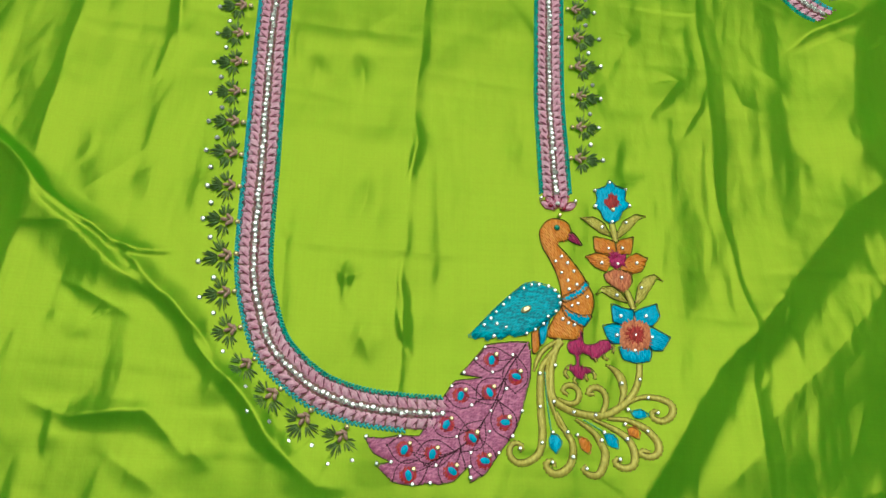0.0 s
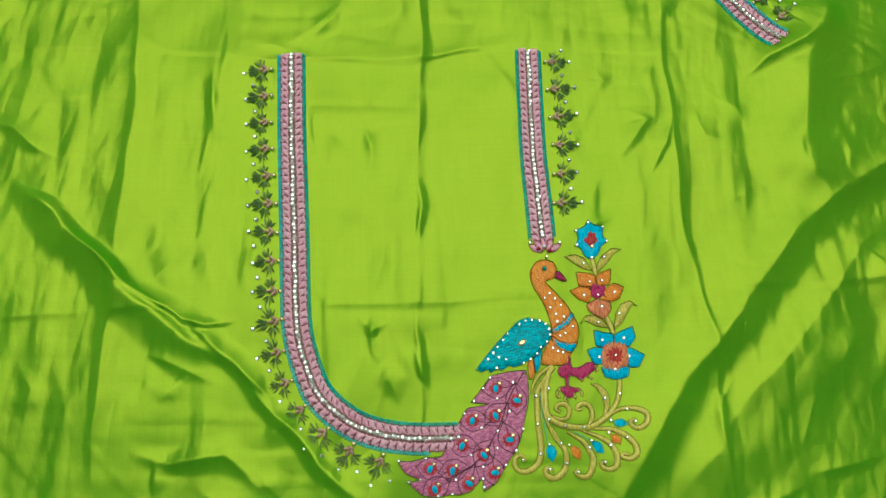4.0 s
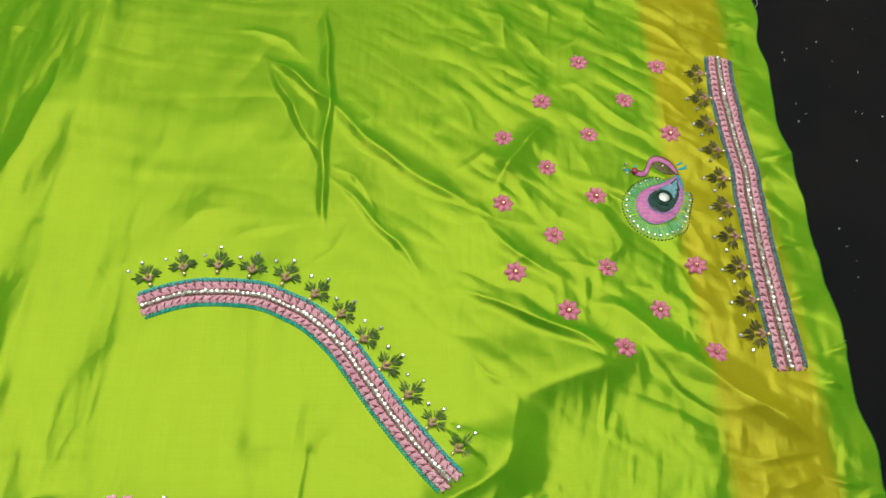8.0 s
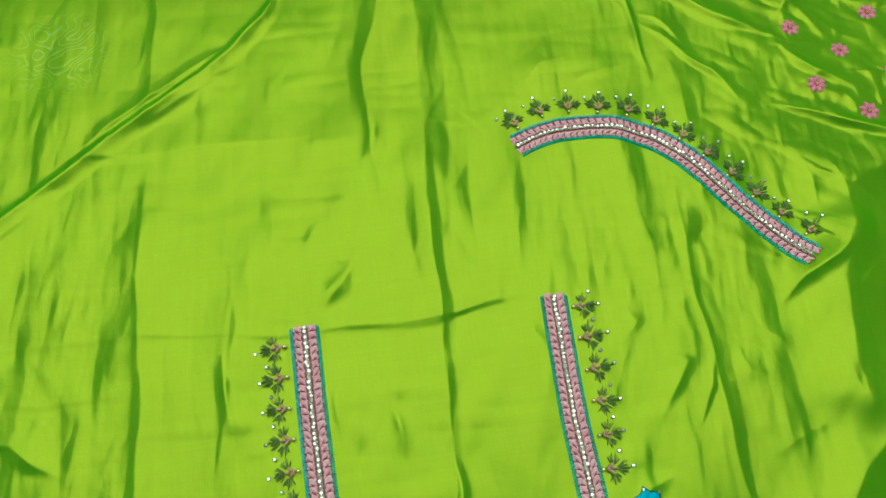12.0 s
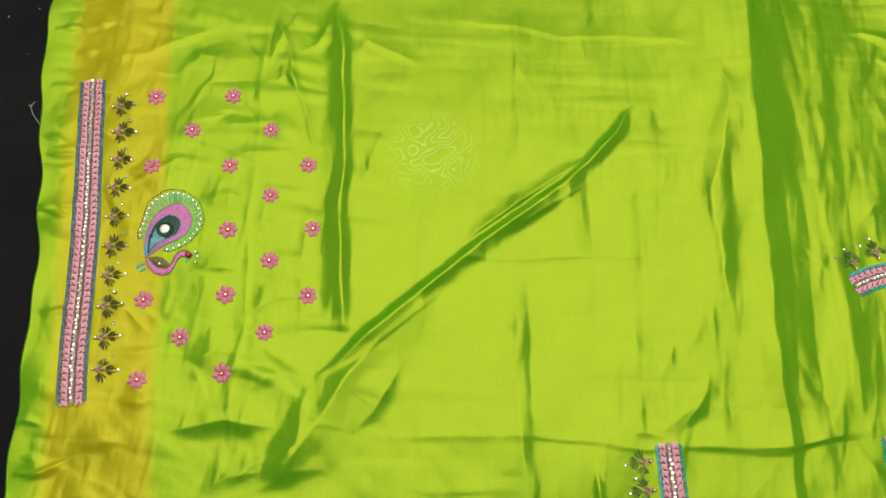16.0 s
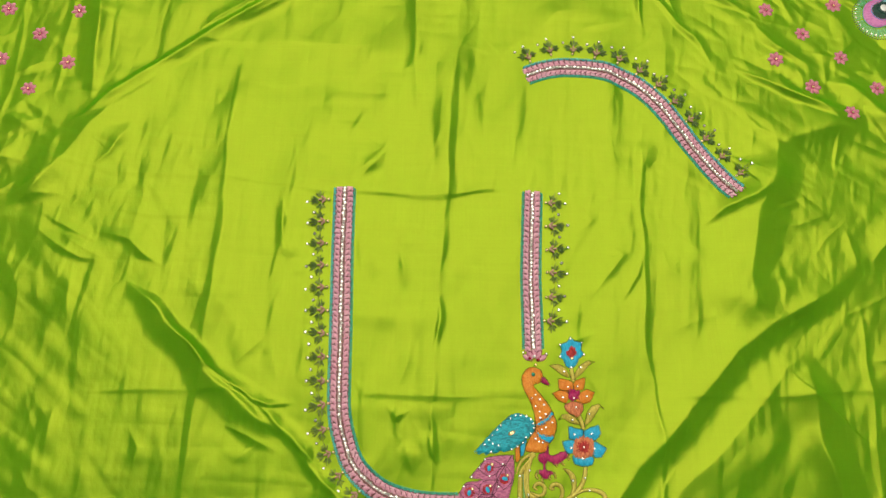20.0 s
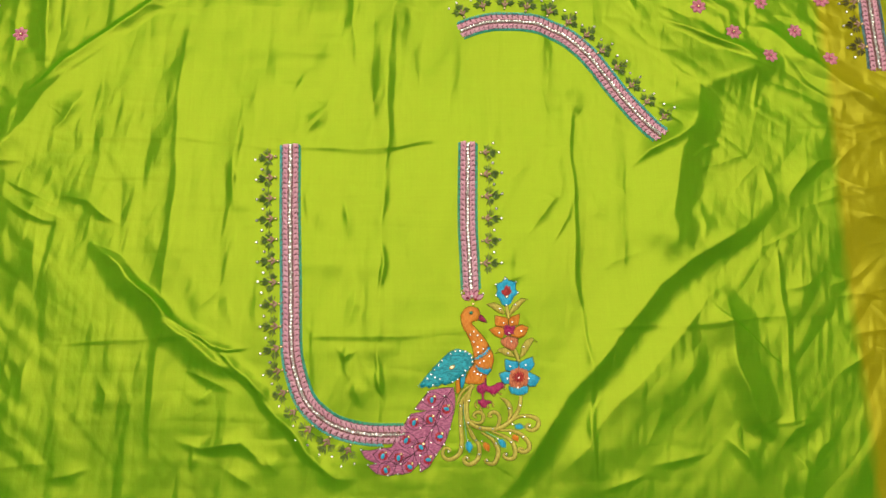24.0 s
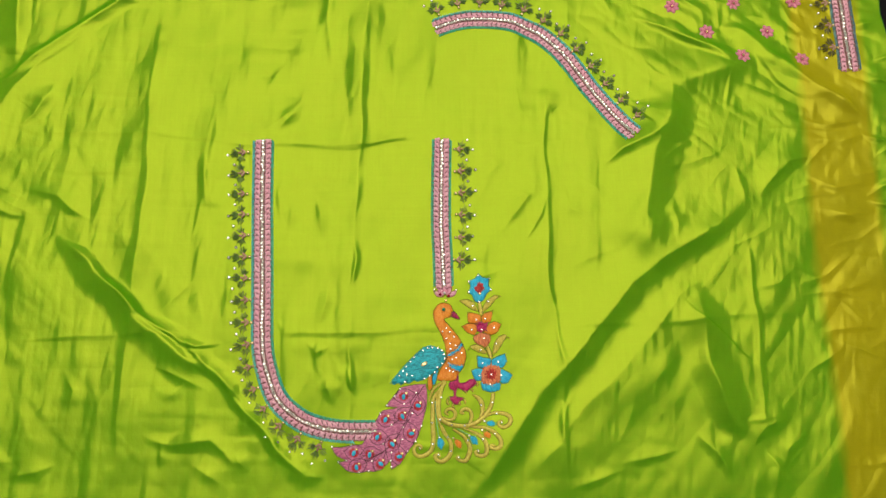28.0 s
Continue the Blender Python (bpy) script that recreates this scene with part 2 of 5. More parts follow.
def part(name, me, parent, label="", m=None, kind=""):
    """One mesh object under a thing or a part."""
    ob = new(name, me)
    ob.parent = parent
    if m is not None:
        ob.matrix_basis = m
    return tagged(ob, label, kind=kind)


def boxes(name, spans, material, bevel=0.0):
    """Boxes from (x0, x1, y0, y1, z0, z1), as one mesh."""
    bm = bmesh.new()
    for x0, x1, y0, y1, z0, z1 in spans:
        bmesh.ops.create_cube(bm, size=1.0, matrix=Matrix.LocRotScale(((x0 + x1) / 2, (y0 + y1) / 2, (z0 + z1) / 2), None, (x1 - x0, y1 - y0, z1 - z0)))
    if bevel:
        bmesh.ops.bevel(bm, geom=bm.edges[:], offset=bevel, segments=2, affect="EDGES")
    me = bpy.data.meshes.new(name)
    bm.to_mesh(me)
    bm.free()
    me.materials.append(material)
    return me


# ---- the room ----
FLOOR_Z = -0.0032
floor = tagged(new("floor", boxes("floor", [(-2.2, 2.2, -2.0, 2.6, FLOOR_Z - 0.1, FLOOR_Z)], GRANITE)), "black speckled polished stone floor", "floor", kind="structure")
# walls and ceiling are out of view, added for bounced light and reflections
for wall_name, span in (("wall_north", (-2.3, 2.3, 2.6, 2.7, FLOOR_Z, 2.45)), ("wall_south", (-2.3, 2.3, -2.1, -2.0, FLOOR_Z, 2.45)),
                        ("wall_west", (-2.3, -2.2, -2.0, 2.6, FLOOR_Z, 2.45)), ("wall_east", (2.2, 2.3, -2.0, 2.6, FLOOR_Z, 2.45))):
    tagged(new(wall_name, boxes(wall_name, [span], PAINT)), "unseen plain cream wall, added to bounce light", "wall", kind="structure")
tagged(new("ceiling", boxes("ceiling", [(-2.3, 2.3, -2.1, 2.7, 2.45, 2.55)], PAINT)), "unseen plain cream ceiling, added to bounce light", "ceiling", kind="structure")
fixture = tagged(new("ceiling_light"), "assumed wide white ceiling light panel, switched on, out of view", "light")
fixture.location = (LAMP[0], LAMP[1], 2.45)
part("housing", boxes("housing", [(-1.56, 1.56, -1.16, 1.16, -0.05, 0)], WHITE_METAL, 0.006), fixture)
part("diffuser", boxes("diffuser", [(-1.52, 1.52, -1.12, 1.12, -0.062, -0.046)], DIFFUSER, 0.003), fixture, "glowing opal diffuser")


# ---- the cloth's shape ----
def left_edge(y):
    return np.interp(y, [-0.13, 0.35, 0.46, 0.53, 0.60, 0.67, 0.74, 0.84], [-0.600, -0.607, -0.607, -0.607, -0.613, -0.622, -0.628, -0.621]) + 0.0012 * np.sin(95 * y) + 0.0007 * np.sin(61 * y + 1)


def right_edge(y):
    return np.interp(y, [-0.13, 0.0, 0.20, 0.36, 0.45, 0.50, 0.54, 0.58, 0.64, 0.70, 0.76, 0.84],
                     [0.552, 0.550, 0.547, 0.541, 0.541, 0.546, 0.542, 0.548, 0.545, 0.550, 0.554, 0.562]) + 0.0016 * np.sin(80 * y + 2) + 0.0008 * np.sin(133 * y)


Y0, Y1 = -0.13, 0.835


def ridge(x, y, way, h, wl, wr):
    """A fold along a way (mm): a crest h high that slopes down over wl on its left and wr on its right, to a soft foot."""
    p = np.array(way, float) * 0.001
    best = np.full(x.shape, 1e9)
    side, along = np.zeros(x.shape), np.zeros(x.shape)
    lengths = np.hypot(*(p[1:] - p[:-1]).T)
    total, done = lengths.sum(), 0.0
    for a, b, ln in zip(p[:-1], p[1:], lengths):
        d = (b - a) / ln
        t = np.clip((x - a[0]) * d[0] + (y - a[1]) * d[1], 0, ln)
        dx, dy = x - a[0] - t * d[0], y - a[1] - t * d[1]
        r = np.hypot(dx, dy)
        near = r < best
        best = np.where(near, r, best)
        side = np.where(near, d[0] * dy - d[1] * dx, side)
        along = np.where(near, (done + t) / total, along)
        done += ln
    blunt = 0.001 * max(0.45, 0.20 * h) * (1 + max(0.0, h - 6.0))
    end = min(0.5, max(0.15, 0.040 / total))
    fade = np.clip(along / end, 0, 1) * np.clip((1 - along) / end, 0, 1)
    fade = fade * fade * (3 - 2 * fade)
    w = np.where(side > 0, wl, wr) * 0.001 * (0.35 + 0.65 * fade)
    return h * 0.001 * fade * np.clip(1 - (np.sqrt(best ** 2 + blunt ** 2) - blunt) / w, 0, 1) ** 1.6


FOLDS = []


def fold(h, wl, wr, *way):
    reach = sum(math.dist(a, b) for a, b in zip(way, way[1:]))
    # low folds: far side made gentler than the near side, to avoid a lit rim
    northward = (way[-1][0] - way[0][0]) / reach
    if h < 4.0:
        ease = 1.6 if h > 1.0 else 6.0
        wl, wr = wl * (1 + ease * max(0.0, northward)), wr * (1 + ease * max(0.0, -northward))
    FOLDS.append((way, FOLD_HEIGHT * h * min(1.0, 0.34 + reach / 170), FOLD_WIDTH * wl, FOLD_WIDTH * wr))


FOLD_HEIGHT, FOLD_WIDTH = 1.3, 1.1
# pressed creases that run up the cloth
fold(1.25, 11, 12, (-234, 36), (-233, 75), (-230, 130), (-228, 204), (-228, 242), (-222, 286), (-221, 344), (-222, 386), (-219, 466), (-214, 530))
fold(1.5, 9, 12, (-215, 546), (-211, 580), (-206, 664), (-202, 723), (-199, 785))
fold(1.9, 40, 8, (-28, 30), (-26, 70), (-22, 120), (-23, 173), (-21, 227), (-16, 283), (-15, 341), (-12, 377), (-9, 432), (-7, 490), (-6, 529))
fold(1.6, 3, 7, (-23, 113), (-21, 146), (-22, 178))
fold(0.9, 7, 4, (179, 24), (175, 84), (177, 147), (174, 190), (170, 251), (172, 309), (174, 369), (179, 462))
fold(1.5, 5, 5, (370, 265), (368, 208), (366, 164), (366, 121), (366, 85))
fold(3.0, 9, 4, (184, 548), (184, 611), (185, 675), (184, 779))
fold(0.9, 5, 4, (-162, 285), (-166, 326), (-166, 366))
fold(0.7, 4, 4, (-173, 262), (-169, 291), (-166, 343))
fold(4.4, 20, 11, (-361, 454), (-361, 491), (-360, 525), (-360, 596), (-359, 667), (-357, 725), (-366, 774), (-364, 800))
fold(0.6, 5, 5, (-444, 378), (-444, 421), (-438, 484), (-437, 562), (-435, 614), (-434, 647), (-431, 703), (-426, 775))
fold(1.2, 6, 4, (-380, 618), (-388, 662), (-404, 714), (-421, 775))
fold(1.0, 6, 6, (-397, 455), (-394, 483), (-390, 526), (-389, 592))
fold(1.4, 5, 4, (-334, 596), (-336, 623), (-338, 639))
fold(2.4, 10, 20, (-38, 451), (-43, 479), (-46, 512), (-46, 546), (-43, 587), (-29, 623), (-18, 674), (-17, 710))
fold(2.8, 12, 14, (-117, 378), (-93, 394), (-72, 414), (-63, 436))
fold(1.4, 5, 3, (373, 452), (370, 424), (363, 395))
fold(1.0, 5, 4, (308, 453), (307, 422), (302, 400))
# pressed creases that run across it
fold(0.68, 3, 6, (-328, 387), (-256, 381), (-217, 382), (-195, 378))
fold(0.68, 3, 3, (-100, 372), (-56, 370), (-11, 368), (23, 371), (63, 371))
fold(0.55, 3, 3, (108, 369), (171, 370), (200, 373))
fold(0.55, 3, 4, (-329, 179), (-268, 182), (-221, 183), (-174, 181))
fold(0.72, 3, 5, (-96, 178), (-54, 180), (-22, 181), (47, 178))
fold(0.59, 3, 5, (182, 181), (247, 183), (346, 186), (424, 189))
fold(0.42, 3, 4, (-330, 351), (-286, 345), (-231, 342))
fold(0.51, 3, 3, (-287, 527), (-245, 527), (-222, 526), (-170, 528), (-127, 527), (-74, 529))
fold(0.38, 2, 2, (-218, 484), (-174, 481), (-127, 483))
fold(0.68, 3, 4, (-222, 383), (-192, 378), (-123, 371), (-92, 371), (-15, 365), (24, 373), (64, 376))
fold(0.59, 3, 5, (-259, 767), (-207, 758), (-156, 746), (-103, 743), (-57, 736), (-32, 725))
fold(0.51, 3, 4, (-6, 530), (15, 526), (36, 517))
fold(0.47, 4, 3, (19, 545), (37, 521), (53, 496))
fold(0.42, 3, 3, (-272, 530), (-219, 525))
fold(0.85, 5, 11, (-221, 394), (-209, 383), (-194, 379))
# the long pleat and the soft folds that lead off it
fold(4.4, 11, 7, (-93, 674), (-110, 660), (-122, 640), (-145, 616), (-169, 595), (-212, 563), (-245, 541), (-277, 516), (-316, 484), (-343, 462), (-361, 445), (-381, 433))
fold(1.9, 4, 4, (-147, 621), (-176, 600), (-211, 578), (-244, 555), (-268, 535))
fold(1.8, 14, 6, (-133, 613), (-149, 594), (-190, 571), (-220, 552))
fold(4.0, 31, 22, (-272, 508), (-286, 494), (-309, 476), (-332, 458), (-355, 433), (-372, 405), (-393, 376), (-419, 344))
fold(3.0, 15, 12, (-381, 433), (-391, 410), (-395, 380), (-420, 356))
fold(1.4, 8, 10, (-475, 342), (-445, 360), (-416, 364), (-393, 382))
fold(1.4, 9, 8, (-449, 350), (-417, 375), (-396, 391))
fold(1.8, 5, 5, (-391, 345), (-361, 331), (-331, 313))
fold(1.4, 14, 10, (-480, 327), (-446, 339), (-401, 336))
fold(3.0, 10, 13, (-309, 449), (-320, 428), (-335, 404), (-354, 386))
# soft puckers over the sleeves
fold(1.8, 8, 9, (-489, 449), (-459, 456), (-428, 447))
fold(2.6, 11, 12, (-498, 394), (-447, 402), (-400, 393))
fold(1.6, 8, 9, (-443, 698), (-404, 709), (-378, 696))
fold(1.4, 8, 8, (-490, 588), (-458, 592), (-433, 582))
fold(1.6, 9, 9, (-447, 480), (-412, 500), (-385, 501))
fold(1.6, 8, 7, (-499, 519), (-468, 528), (-431, 523))
fold(1.6, 7, 9, (-550, 726), (-512, 746), (-467, 762))
fold(1.4, 8, 6, (-429, 709), (-415, 751), (-426, 775))
fold(1.5, 7, 8, (-585, 723), (-551, 732), (-506, 734))
fold(2.2, 6, 8, (-530, 421), (-513, 417), (-496, 423))
fold(2.0, 8, 8, (-568, 378), (-544, 387), (-518, 384))
fold(1.4, 8, 8, (-353, 719), (-338, 743), (-317, 728), (-282, 712))
fold(3.0, 9, 10, (-402, 729), (-384, 738), (-369, 768))
fold(1.3, 8, 8, (-496, 662), (-462, 675), (-442, 669))
fold(1.2, 8, 8, (-464, 623), (-440, 630), (-402, 632))
fold(1.5, 8, 9, (-440, 420), (-418, 433), (-397, 446))
# the diagonal folds towards the right sleeve
fold(3.6, 6, 9, (129, 719), (149, 703), (174, 678), (187, 664), (211, 637), (236, 611), (252, 600), (270, 586), (293, 573))
fold(2.6, 10, 7, (293, 573), (304, 557), (319, 539), (337, 522), (356, 513))
fold(2.6, 4, 8, (105, 745), (125, 743), (148, 730), (169, 711))
fold(2.4, 9, 5, (133, 717), (148, 686), (162, 658), (175, 634), (184, 606))
fold(2.4, 10, 4, (186, 613), (203, 603), (215, 581), (222, 568))
fold(1.8, 5, 5, (184, 606), (211, 571), (234, 541), (249, 518), (255, 507))
fold(1.8, 10, 8, (233, 676), (220, 656), (205, 651))
fold(1.0, 8, 6, (211, 571), (231, 557), (250, 548), (268, 539))
fold(2.4, 5, 7, (269, 510), (295, 498), (310, 492), (333, 481), (354, 470), (375, 453))
fold(5.0, 12, 23, (362, 498), (383, 490), (403, 475), (423, 457), (443, 440), (463, 425), (489, 407), (515, 389))
fold(2.2, 14, 4, (397, 468), (406, 451), (422, 431), (444, 409))
fold(6.0, 25, 42, (402, 451), (367, 446), (339, 440), (316, 431), (305, 413), (298, 391), (286, 377), (261, 366))
fold(5.6, 25, 42, (317, 417), (303, 389), (284, 361), (276, 319), (266, 272), (256, 233))
fold(3.5, 9, 9, (306, 389), (281, 373), (251, 359), (226, 338))
fold(2.8, 6, 8, (376, 703), (400, 675), (425, 653), (447, 635))
fold(4.0, 18, 14, (367, 665), (344, 642), (324, 615), (297, 579))
fold(3.4, 14, 12, (323, 791), (327, 751), (333, 717))
fold(2.0, 8, 8, (337, 761), (356, 733), (377, 710))
fold(2.2, 9, 10, (318, 678), (347, 690), (376, 704))
fold(2.6, 9, 12, (392, 747), (400, 774), (411, 798))
fold(1.4, 8, 6, (286, 753), (309, 738), (330, 732))
fold(1.8, 12, 8, (258, 633), (268, 655), (274, 660))
fold(1.4, 10, 8, (284, 512), (313, 525), (339, 539))
fold(1.4, 7, 8, (360, 607), (384, 592), (403, 577))
fold(1.5, 8, 7, (368, 640), (382, 613), (385, 597))
fold(1.4, 8, 8, (337, 597), (355, 567), (383, 557))
fold(1.6, 7, 8, (369, 520), (392, 534), (403, 548))
fold(1.4, 6, 7, (364, 538), (364, 511), (364, 485))
fold(1.8, 9, 7, (336, 511), (340, 494), (342, 481))
fold(1.5, 8, 8, (392, 511), (415, 502), (434, 511))
fold(1.6, 8, 8, (409, 735), (432, 723), (442, 699))
fold(1.5, 9, 12, (281, 469), (287, 437), (281, 408))
fold(2.0, 5, 7, (435, 775), (462, 756), (494, 718))
fold(0.8, 8, 8, (428, 592), (437, 548), (448, 520))
fold(1.6, 7, 7, (447, 675), (463, 658), (483, 664))
fold(1.6, 6, 7, (455, 693), (453, 655), (466, 630))
fold(1.4, 7, 7, (439, 538), (444, 502), (465, 484))
fold(1.2, 6, 7, (462, 548), (452, 520), (459, 493))
fold(2.2, 5, 6, (436, 391), (464, 383), (510, 386))
fold(2.2, 5, 7, (443, 371), (478, 365), (509, 373))
fold(1.4, 4, 6, (437, 381), (469, 376), (505, 380))
fold(1.8, 8, 8, (433, 335), (466, 316), (508, 323))
fold(1.8, 6, 8, (433, 293), (473, 286), (508, 292))
fold(1.8, 6, 8, (432, 207), (467, 214), (497, 222))
fold(1.6, 6, 6, (427, 168), (461, 173), (494, 175))
fold(2.4, 9, 10, (404, 126), (434, 144), (453, 157))
# the long folds at the lower right
fold(5.0, 40, 19, (79, 22), (100, 41), (122, 71), (157, 121), (179, 141), (202, 168), (232, 200), (250, 222), (280, 244), (304, 257), (346, 283), (374, 303))
fold(3.2, 12, 110, (139, 43), (169, 69), (182, 89), (198, 107), (226, 130), (256, 161), (280, 188), (296, 209), (320, 226))
fold(1.4, 6, 8, (193, 146), (201, 162), (200, 125))
fold(1.8, 6, 8, (174, 69), (178, 105), (188, 120))
fold(5.0, 24, 18, (314, 220), (315, 187), (318, 144), (324, 112), (334, 85), (348, 65))
fold(2.6, 8, 9, (348, 64), (366, 84), (397, 95))
fold(2.6, 10, 12, (373, 34), (385, 64), (412, 83))
fold(2.0, 9, 7, (363, 14), (370, 44), (359, 64))
fold(3.4, 10, 10, (383, 304), (403, 328), (423, 346), (456, 352))
fold(2.0, 5, 8, (364, 345), (367, 318), (371, 293))
fold(1.8, 5, 7, (177, 32), (204, 41), (228, 48))
fold(2.0, 5, 8, (225, 54), (252, 56), (281, 61))
fold(3.6, 14, 10, (299, 82), (316, 60), (328, 32))
fold(1.4, 12, 10, (240, 103), (227, 73), (231, 60))
fold(1.6, 12, 12, (293, 155), (270, 134), (258, 119))
fold(1.6, 7, 9, (134, 321), (151, 309), (133, 286), (121, 269))
fold(2.0, 8, 8, (191, 320), (195, 297), (211, 291))
fold(1.8, 9, 4, (148, 263), (164, 291), (172, 315))
fold(2.4, 5, 10, (86, 225), (114, 235), (130, 241))
fold(1.2, 10, 10, (198, 338), (225, 320), (228, 290))
fold(1.4, 10, 8, (283, 337), (318, 342), (360, 357))
fold(1.2, 12, 10, (299, 319), (300, 278), (286, 249))
fold(1.6, 9, 8, (420, 241), (395, 219), (366, 214))
fold(1.2, 8, 8, (191, 240), (219, 250), (242, 256))
# the folds that run down to the curve of the neckline
fold(5.2, 6, 17, (-304, 279), (-273, 251), (-245, 223), (-222, 198), (-195, 174), (-168, 155), (-151, 141))
fold(2.6, 5, 4, (-262, 248), (-228, 212), (-201, 188), (-179, 174), (-163, 170), (-137, 173))
fold(3.2, 6, 8, (-190, 177), (-163, 163), (-144, 141), (-128, 120), (-109, 97), (-88, 71), (-67, 46))
fold(2.8, 10, 4, (-155, 151), (-141, 138), (-129, 123), (-119, 107))
fold(3.0, 16, 12, (-120, 110), (-118, 98), (-107, 87))
fold(2.4, 5, 7, (-209, 153), (-188, 142), (-152, 128))
fold(2.4, 5, 9, (-210, 92), (-184, 81), (-149, 83), (-134, 73), (-121, 58))
fold(2.6, 7, 12, (-127, 75), (-122, 64), (-110, 55))
fold(3.4, 16, 12, (-89, 76), (-79, 60), (-62, 49), (-39, 47))
fold(2.0, 14, 10, (-93, 87), (-87, 68), (-84, 51))
fold(2.2, 5, 8, (-331, 55), (-302, 59), (-281, 66))
fold(2.4, 6, 8, (-338, 329), (-305, 319), (-282, 303), (-264, 292))
fold(2.6, 8, 14, (-370, 329), (-342, 308), (-320, 298))
fold(2.0, 10, 12, (-296, 276), (-274, 265), (-252, 248))
fold(2.6, 14, 8, (-393, 329), (-365, 313), (-347, 300), (-324, 298))
fold(2.4, 14, 14, (-353, 303), (-353, 260), (-352, 224))
fold(1.4, 16, 16, (-420, 307), (-398, 265), (-396, 223))
fold(1.8, 12, 12, (-358, 103), (-353, 136), (-349, 174))
fold(1.6, 10, 10, (-379, 117), (-362, 98), (-346, 90))
fold(2.0, 12, 12, (-427, 345), (-398, 363), (-367, 363))
fold(1.2, 10, 10, (-286, 158), (-274, 131), (-283, 96))
fold(2.0, 5, 10, (-193, 56), (-192, 72), (-193, 86))
fold(1.8, 8, 10, (-168, 65), (-151, 52), (-133, 42))
fold(1.6, 12, 10, (-191, 118), (-185, 127), (-179, 119))
fold(1.0, 4, 7, (-209, 197), (-185, 217), (-162, 243))
fold(1.4, 9, 4, (-162, 184), (-164, 208), (-164, 226))
fold(1.8, 6, 14, (-159, 292), (-160, 313), (-154, 331))
fold(1.0, 4, 5, (-159, 292), (-159, 268), (-160, 254))
fold(1.0, 5, 6, (-157, 292), (-146, 292), (-132, 292))
fold(1.2, 5, 4, (-165, 311), (-165, 345), (-167, 364))
# short pressed marks inside the neckline
fold(2.5, 8, 9, (-83, 276), (-79, 293), (-80, 313))
fold(2.8, 9, 11, (-50, 269), (-50, 291), (-53, 319))
fold(2.5, 7, 9, (-49, 188), (-44, 210), (-45, 236))
fold(1.2, 4, 4, (-88, 179), (-89, 196))
fold(2.5, 4, 5, (-64, 172), (-53, 161), (-39, 168))
fold(2.5, 6, 6, (-48, 138), (-52, 148), (-53, 161), (-52, 174))
fold(2.2, 9, 12, (-39, 107), (-45, 126), (-44, 145))
fold(1.2, 3, 5, (-92, 283), (-93, 321), (-86, 326))
fold(3, 8, 3, (-23, 153), (-21, 130), (-16, 115))
fold(2, 9, 3, (-20, 270), (-17, 246), (-22, 219))
# folds above the neckline
fold(3.2, 6, 9, (-98, 382), (-84, 396), (-72, 412))
fold(1.4, 10, 12, (-66, 481), (-72, 459), (-85, 443))
fold(1.0, 14, 12, (-125, 417), (-121, 442), (-129, 469))
fold(1.4, 5, 6, (-139, 382), (-121, 384), (-98, 378))
fold(1.6, 9, 8, (80, 550), (101, 572), (124, 576))
fold(1.4, 7, 7, (120, 550), (149, 558), (173, 562))
fold(1.6, 12, 12, (130, 400), (155, 402), (169, 409))
fold(1.8, 10, 12, (184, 439), (179, 404), (186, 386))
fold(1.2, 9, 9, (114, 356), (124, 343), (105, 326))
fold(1.0, 16, 16, (63, 686), (67, 633), (53, 590))
fold(1.0, 12, 12, (117, 688), (126, 651), (134, 610))
fold(0.8, 20, 20, (-107, 681), (-90, 601), (-95, 550))
fold(0.6, 14, 14, (-177, 487), (-149, 493), (-117, 486))
fold(1.4, 9, 9, (-165, 365), (-166, 343), (-167, 318))
fold(1.4, 8, 8, (-52, 309), (-49, 323), (-52, 335))
rng = np.random.default_rng(7)


def scatter_folds(n, x0, x1, y0, y1, lengths, heights, widths, lean, spread):
    made = []
    for _ in range(n):
        cx, cy, a = rng.uniform(x0, x1), rng.uniform(y0, y1), math.radians(lean + rng.normal() * spread)
        ln, bend = rng.uniform(*lengths) / 2, rng.uniform(-0.25, 0.25)
        dx, dy = math.cos(a) * ln, math.sin(a) * ln
        made.append(([(cx - dx, cy - dy), (cx - dy * bend, cy + dx * bend), (cx + dx, cy + dy)], rng.uniform(*heights), rng.uniform(*widths), rng.uniform(*widths)))
    return made


# lesser wrinkles, where nothing larger runs
FOLDS += scatter_folds(26, 290, 480, 440, 790, (25, 70), (0.5, 1.2), (4, 9), -40, 40)
FOLDS += scatter_folds(26, -540, -390, 420, 800, (25, 70), (0.4, 1.0), (4, 9), -10, 40)
FOLDS += scatter_folds(26, -300, 240, 0, 800, (30, 110), (0.2, 0.6), (4, 9), 86, 22)
FOLDS += scatter_folds(7, 200, 430, 0, 440, (30, 90), (0.3, 0.8), (4, 9), 50, 45)
FOLDS += scatter_folds(20, -540, -240, -100, 420, (30, 110), (0.2, 0.45), (4, 10), -45, 45)
FOLDS += scatter_folds(26, 515, 545, -100, 800, (25, 45), (1.2, 2.6), (4, 8), 5, 12)
FOLDS += scatter_folds(20, -610, -575, 340, 820, (25, 45), (1.2, 2.4), (4, 8), 0, 12)
FOLDS += scatter_folds(18, 430, 520, 20, 420, (40, 90), (0.5, 1.4), (5, 9), 5, 18)
FOLDS += scatter_folds(8, -180, -120, 360, 800, (40, 90), (0.2, 0.5), (4, 9), 88, 10)
WAVES = [(rng.uniform(18, 75), rng.uniform(0, 6.283), rng.uniform(0, 6.283)) for _ in range(22)]
